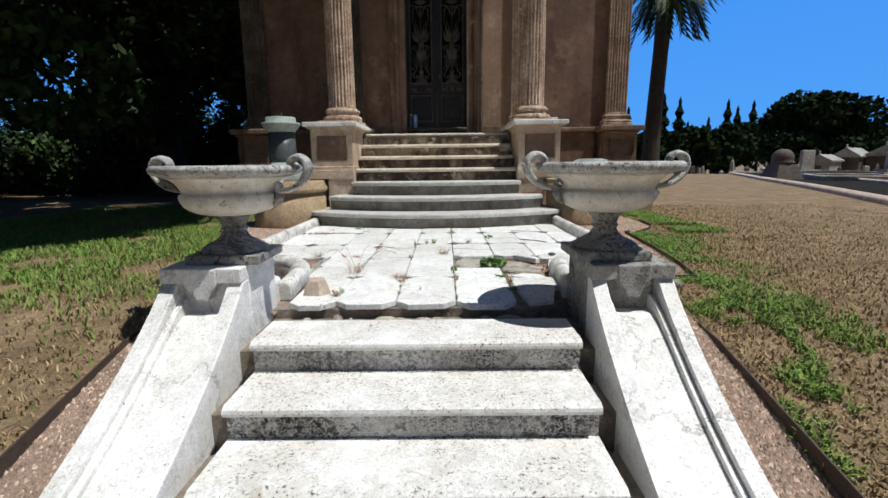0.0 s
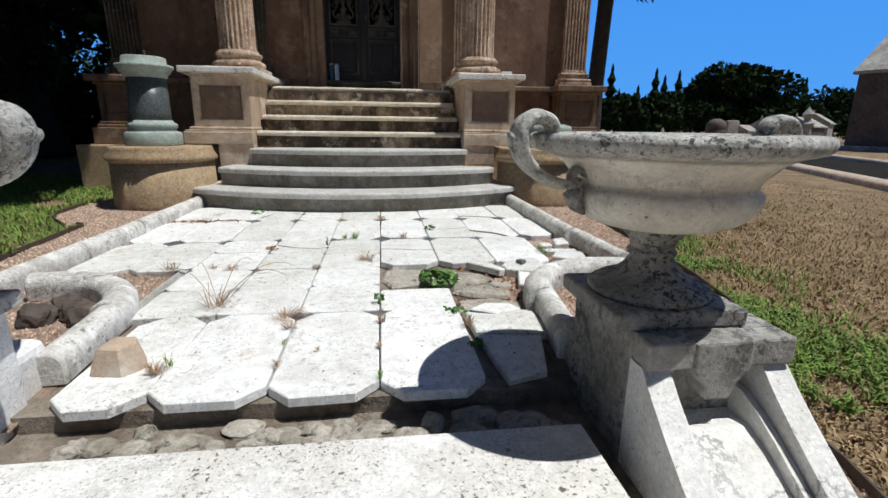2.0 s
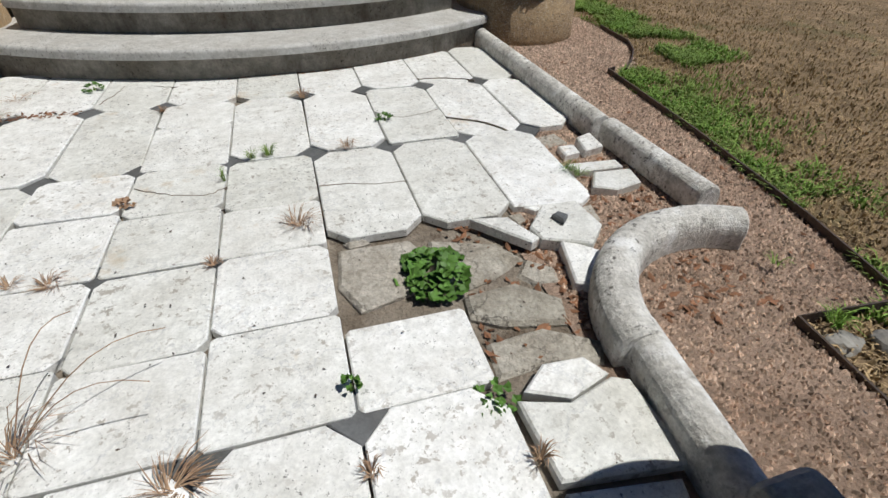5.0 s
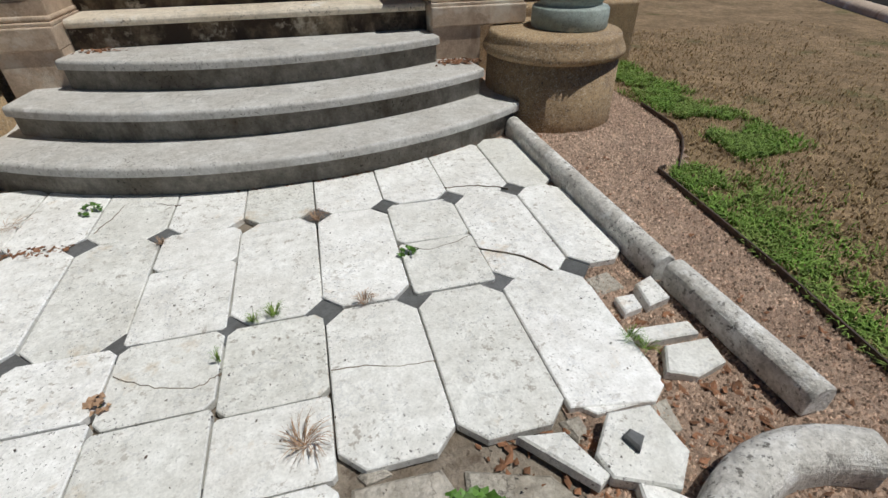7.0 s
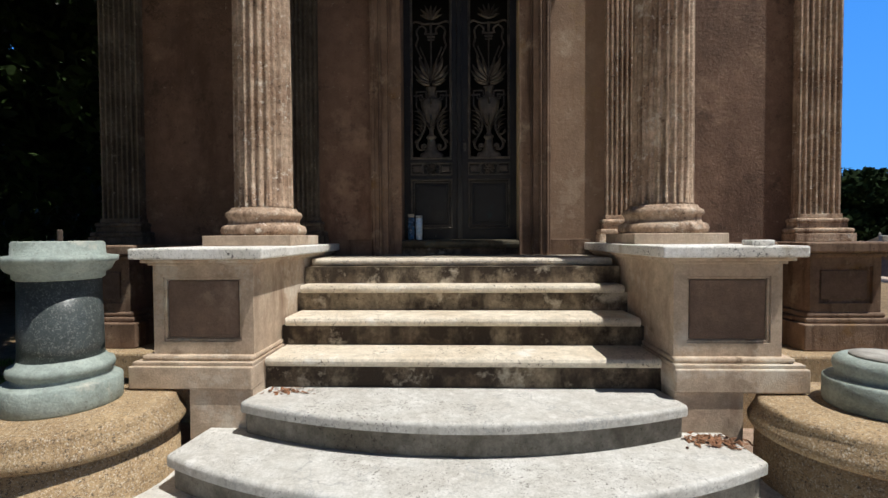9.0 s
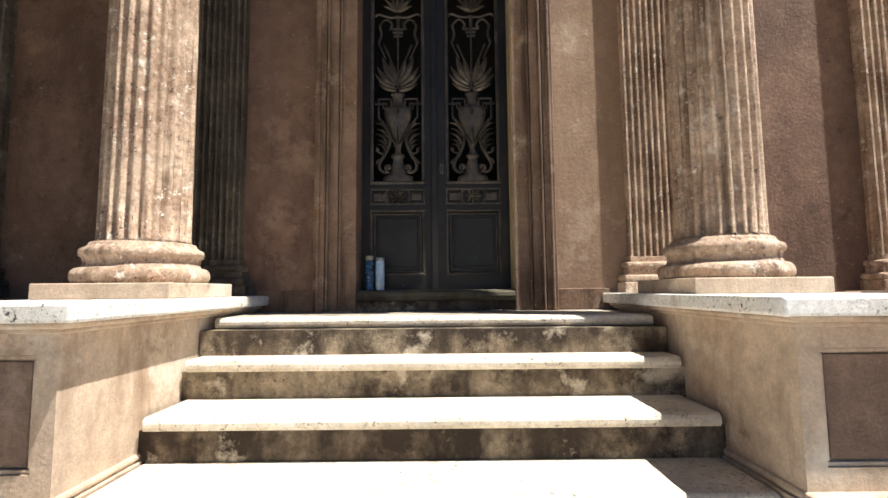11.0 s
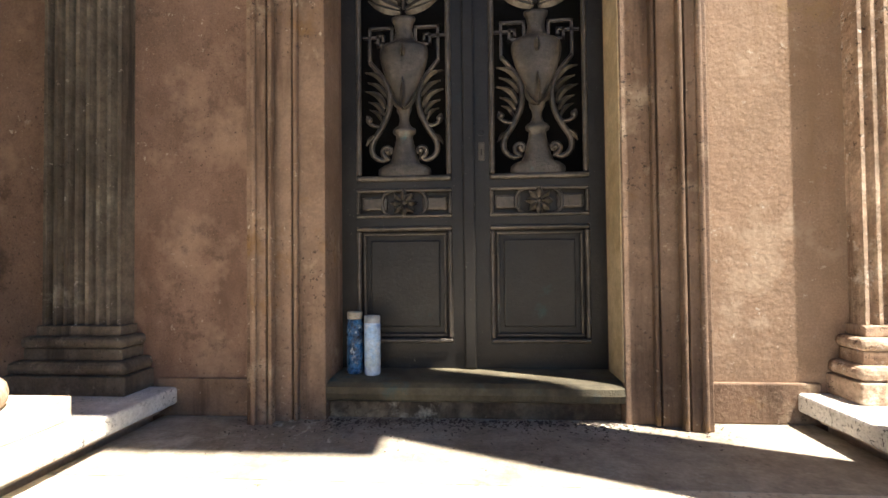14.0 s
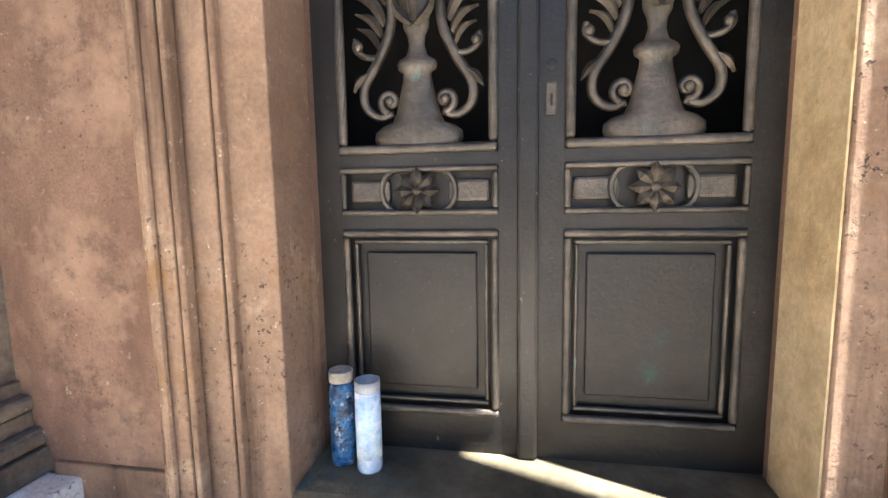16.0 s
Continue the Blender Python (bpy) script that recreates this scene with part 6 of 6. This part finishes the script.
slab_piece("paving_shard", [(1.26, 5.06), (1.34, 5.06), (1.33, 4.985), (1.25, 4.97)], -0.03, 0.005, TILE, SH, "shard", "paving shards")
slab_piece("paving_shard", [(0.573, 3.914), (0.65, 3.975), (0.762, 3.97), (0.80, 3.91), (0.677, 3.87)], -0.03, 0.008, TILE, SH, "shard", "paving shards", (0.05, 0.03))
slab_piece("paving_shard", [(0.55, 3.90), (0.67, 3.862), (0.80, 3.90), (0.84, 3.88), (0.85, 3.66), (0.56, 3.70)], -0.03, 0.004, TILE, SH, "shard", "paving shards")
slab_piece("paving_shard", [(0.56, 3.68), (0.80, 3.64), (0.74, 3.40), (0.60, 3.36)], -0.03, -0.004, TILE, SH, "shard", "paving shards", (0.05, -0.03))
slab_piece("slate_chip", [(0.945, 4.515), (0.975, 4.53), (1.0, 4.50), (0.965, 4.465)], 0.03, 0.05, SLATE, "small chip of grey slate on a marble shard", "chip")
RK = [[(0.22, 4.60), (0.46, 4.59), (0.50, 4.47), (0.42, 4.34), (0.25, 4.30), (0.20, 4.42)], [(0.52, 4.57), (0.74, 4.50), (0.80, 4.40), (0.66, 4.33), (0.53, 4.30), (0.49, 4.42)],
      [(0.80, 4.40), (0.88, 4.33), (0.86, 4.26), (0.78, 4.27), (0.74, 4.33)], [(0.55, 4.28), (0.72, 4.30), (0.83, 4.20), (0.80, 4.10), (0.62, 4.14), (0.54, 4.19)],
      [(0.55, 4.10), (0.72, 4.11), (0.86, 4.02), (0.82, 3.95), (0.66, 3.99), (0.54, 3.98)], [(1.10, 4.62), (1.19, 4.64), (1.17, 4.52), (1.10, 4.50)], [(0.24, 4.63), (0.30, 4.66), (0.33, 4.61), (0.26, 4.60)],
      [(0.83, 4.64), (0.90, 4.65), (0.90, 4.58), (0.85, 4.56)], [(1.22, 5.22), (1.34, 5.24), (1.36, 5.12), (1.22, 5.10)]]
for k, poly in enumerate(RK):
    ob = slab_piece("rubble_stone", poly, -0.06, -0.014 - 0.004 * (k % 3), ROCK, "", "", parent=TERRACE, tilt=(0.02 * ((k % 3) - 1), 0.02 * ((k % 2) * 2 - 1)), bevel=0.012)
rngr = np.random.default_rng(8)
for k in range(44):
    x, y = rngr.uniform(-0.72, 0.72), 3.24 + rngr.normal(0, 0.035)
    lump(rngr, x, y, -0.082, rngr.uniform(0.02, 0.07), rngr.uniform(0.02, 0.045), rngr.uniform(0.014, 0.032), ROCK, "rubble_stone", "", "", TERRACE, k * 3.1)

# ---- paving tiles and slate insets ----
TILE_MESH = {}


def octagon(w, h, c, t=0.032):
    key = (round(w, 3), round(h, 3), round(c, 3))
    if key not in TILE_MESH:
        a, d, g = w / 2 - 0.003, h / 2 - 0.003, c
        poly = [(-a + g, -d), (a - g, -d), (a, -d + g), (a, d - g), (a - g, d), (-a + g, d), (-a, d - g), (-a, -d + g)]
        b = prism(poly, -t, 0, 0.004, 1)
        me = bpy.data.meshes.new("tile")
        b.to_mesh(me)
        b.free()
        me.materials.append(TILE)
        TILE_MESH[key] = me
    return TILE_MESH[key]


rng9 = np.random.default_rng(9)


def lay(me, x, y, z=0.0, tilt=0.007):
    ob = new("tile", me)
    ob.parent = TERRACE
    ob.location = (x, y, z + rng9.normal(0, 0.0022))
    ob.rotation_euler = (rng9.normal(0, tilt), rng9.normal(0, tilt), rng9.normal(0, 0.004))
    return ob


def slate(x, y):
    key = "slate"
    if key not in TILE_MESH:
        b = prism([(0.072, 0), (0, 0.072), (-0.072, 0), (0, -0.072)], -0.03, 0, 0.003, 1)
        me = bpy.data.meshes.new("slate")
        b.to_mesh(me)
        b.free()
        me.materials.append(SLATE)
        TILE_MESH[key] = me
    ob = new("slate_inset", TILE_MESH[key])
    ob.parent = TERRACE
    ob.location = (x, y, rng9.uniform(-0.012, -0.001))
    ob.rotation_euler = (rng9.normal(0, 0.03), rng9.normal(0, 0.03), rng9.normal(0, 0.05))


SPLIT = {(1, -2): 0.45, (1, -1): 0.50, (2, -1): 0.42, (2, -2): 0.48, (3, 1): 0.5, (2, -3): 0.55, (1, -3): 0.5, (3, -2): 0.6}
BROKEN = {(0, 1), (1, 0), (1, 1), (1, 2), (2, 3), (0, 2)}
for j in range(5):
    y0, y1 = ROWS_Y[j], ROWS_Y[j + 1]
    for k in range(-5, 4):
        x0, x1 = 0.193 + 0.338 * k, 0.193 + 0.338 * (k + 1)
        lim = (0.745, 1.0, 1.47, 1.47, 1.47)[j]
        if (j, k) in BROKEN or x1 < -lim + 0.05 or x0 > lim - 0.05:
            continue
        x0, x1 = max(x0, -lim), min(x1, lim)
        if j == 1 and x0 < -0.75:
            x0 = max(x0, -0.86)
        c = 0.07 if x1 - x0 > 0.2 else 0.03
        if (j, k) in SPLIT:
            ym = y0 + (y1 - y0) * SPLIT[j, k]
            lay(octagon(x1 - x0, ym - y0, 0.012), (x0 + x1) / 2, (y0 + ym) / 2)
            lay(octagon(x1 - x0, y1 - ym, 0.03), (x0 + x1) / 2, (ym + y1) / 2)
        else:
            lay(octagon(x1 - x0, y1 - y0, c), (x0 + x1) / 2, (y0 + y1) / 2)
lay(octagon(0.338, 0.262, 0.012), 0.362, 4.098)
for poly in ([(0.873, 4.66), (1.13, 4.615), (1.19, 4.66), (1.211, 5.15), (1.14, 5.265), (0.93, 5.265), (0.873, 5.22)],):
    slab_piece("tile", poly, -0.032, 0.0, TILE, "", "", parent=TERRACE, bevel=0.004)
def crack(points, width=0.0014, z=0.0035):
    """A thin dark crack wandering across the paving."""
    rng = np.random.default_rng(int(abs(points[0][0]) * 1000) + 7)
    line = bend(points, 6)
    b = bmesh.new()
    prev = None
    for k, (x, y) in enumerate(line):
        a, c = line[max(k - 1, 0)], line[min(k + 1, len(line) - 1)]
        d = Vector((c[0] - a[0], c[1] - a[1])).normalized()
        w = width * rng.uniform(0.35, 1.0)
        j = rng.normal(0, 0.003)
        ring = [b.verts.new((x - d.y * (j + e * w), y + d.x * (j + e * w), zz)) for e, zz in ((-1, z), (1, z), (1, z - 0.012), (-1, z - 0.012))]
        if prev:
            for q in range(4):
                b.faces.new((prev[q], prev[(q + 1) % 4], ring[(q + 1) % 4], ring[q]))
        prev = ring
    bmesh.ops.recalc_face_normals(b, faces=b.faces[:])
    part("crack", b, MORTAR, TERRACE, "thin dirt-filled crack")


for line in (((0.20, 4.99), (0.36, 4.96), (0.53, 4.93)), ((0.84, 5.52), (1.03, 5.39), (1.14, 5.22)), ((-0.47, 5.14), (-0.33, 5.06), (-0.20, 5.03), (-0.14, 5.07)), ((-0.58, 6.30), (-0.46, 6.25)), ((-0.73, 6.33), (-0.76, 6.20), (-0.80, 6.08)),
             ((0.86, 6.08), (1.05, 6.05), (1.19, 5.98)), ((0.55, 5.62), (0.66, 5.55), (0.86, 5.60))):
    crack(line)
for j in range(1, 5):
    for k in range(-4, 5):
        x, y = 0.193 + 0.338 * k, ROWS_Y[j]
        lim = (0, 0.6, 1.0, 1.3, 1.3)[j]
        if abs(x) > lim or (j == 1 and k > 0) or (j == 2 and k in (0, 1, 2)) or (j, k) in {(4, -1), (1, -2)}:
            continue
        slate(x, y)
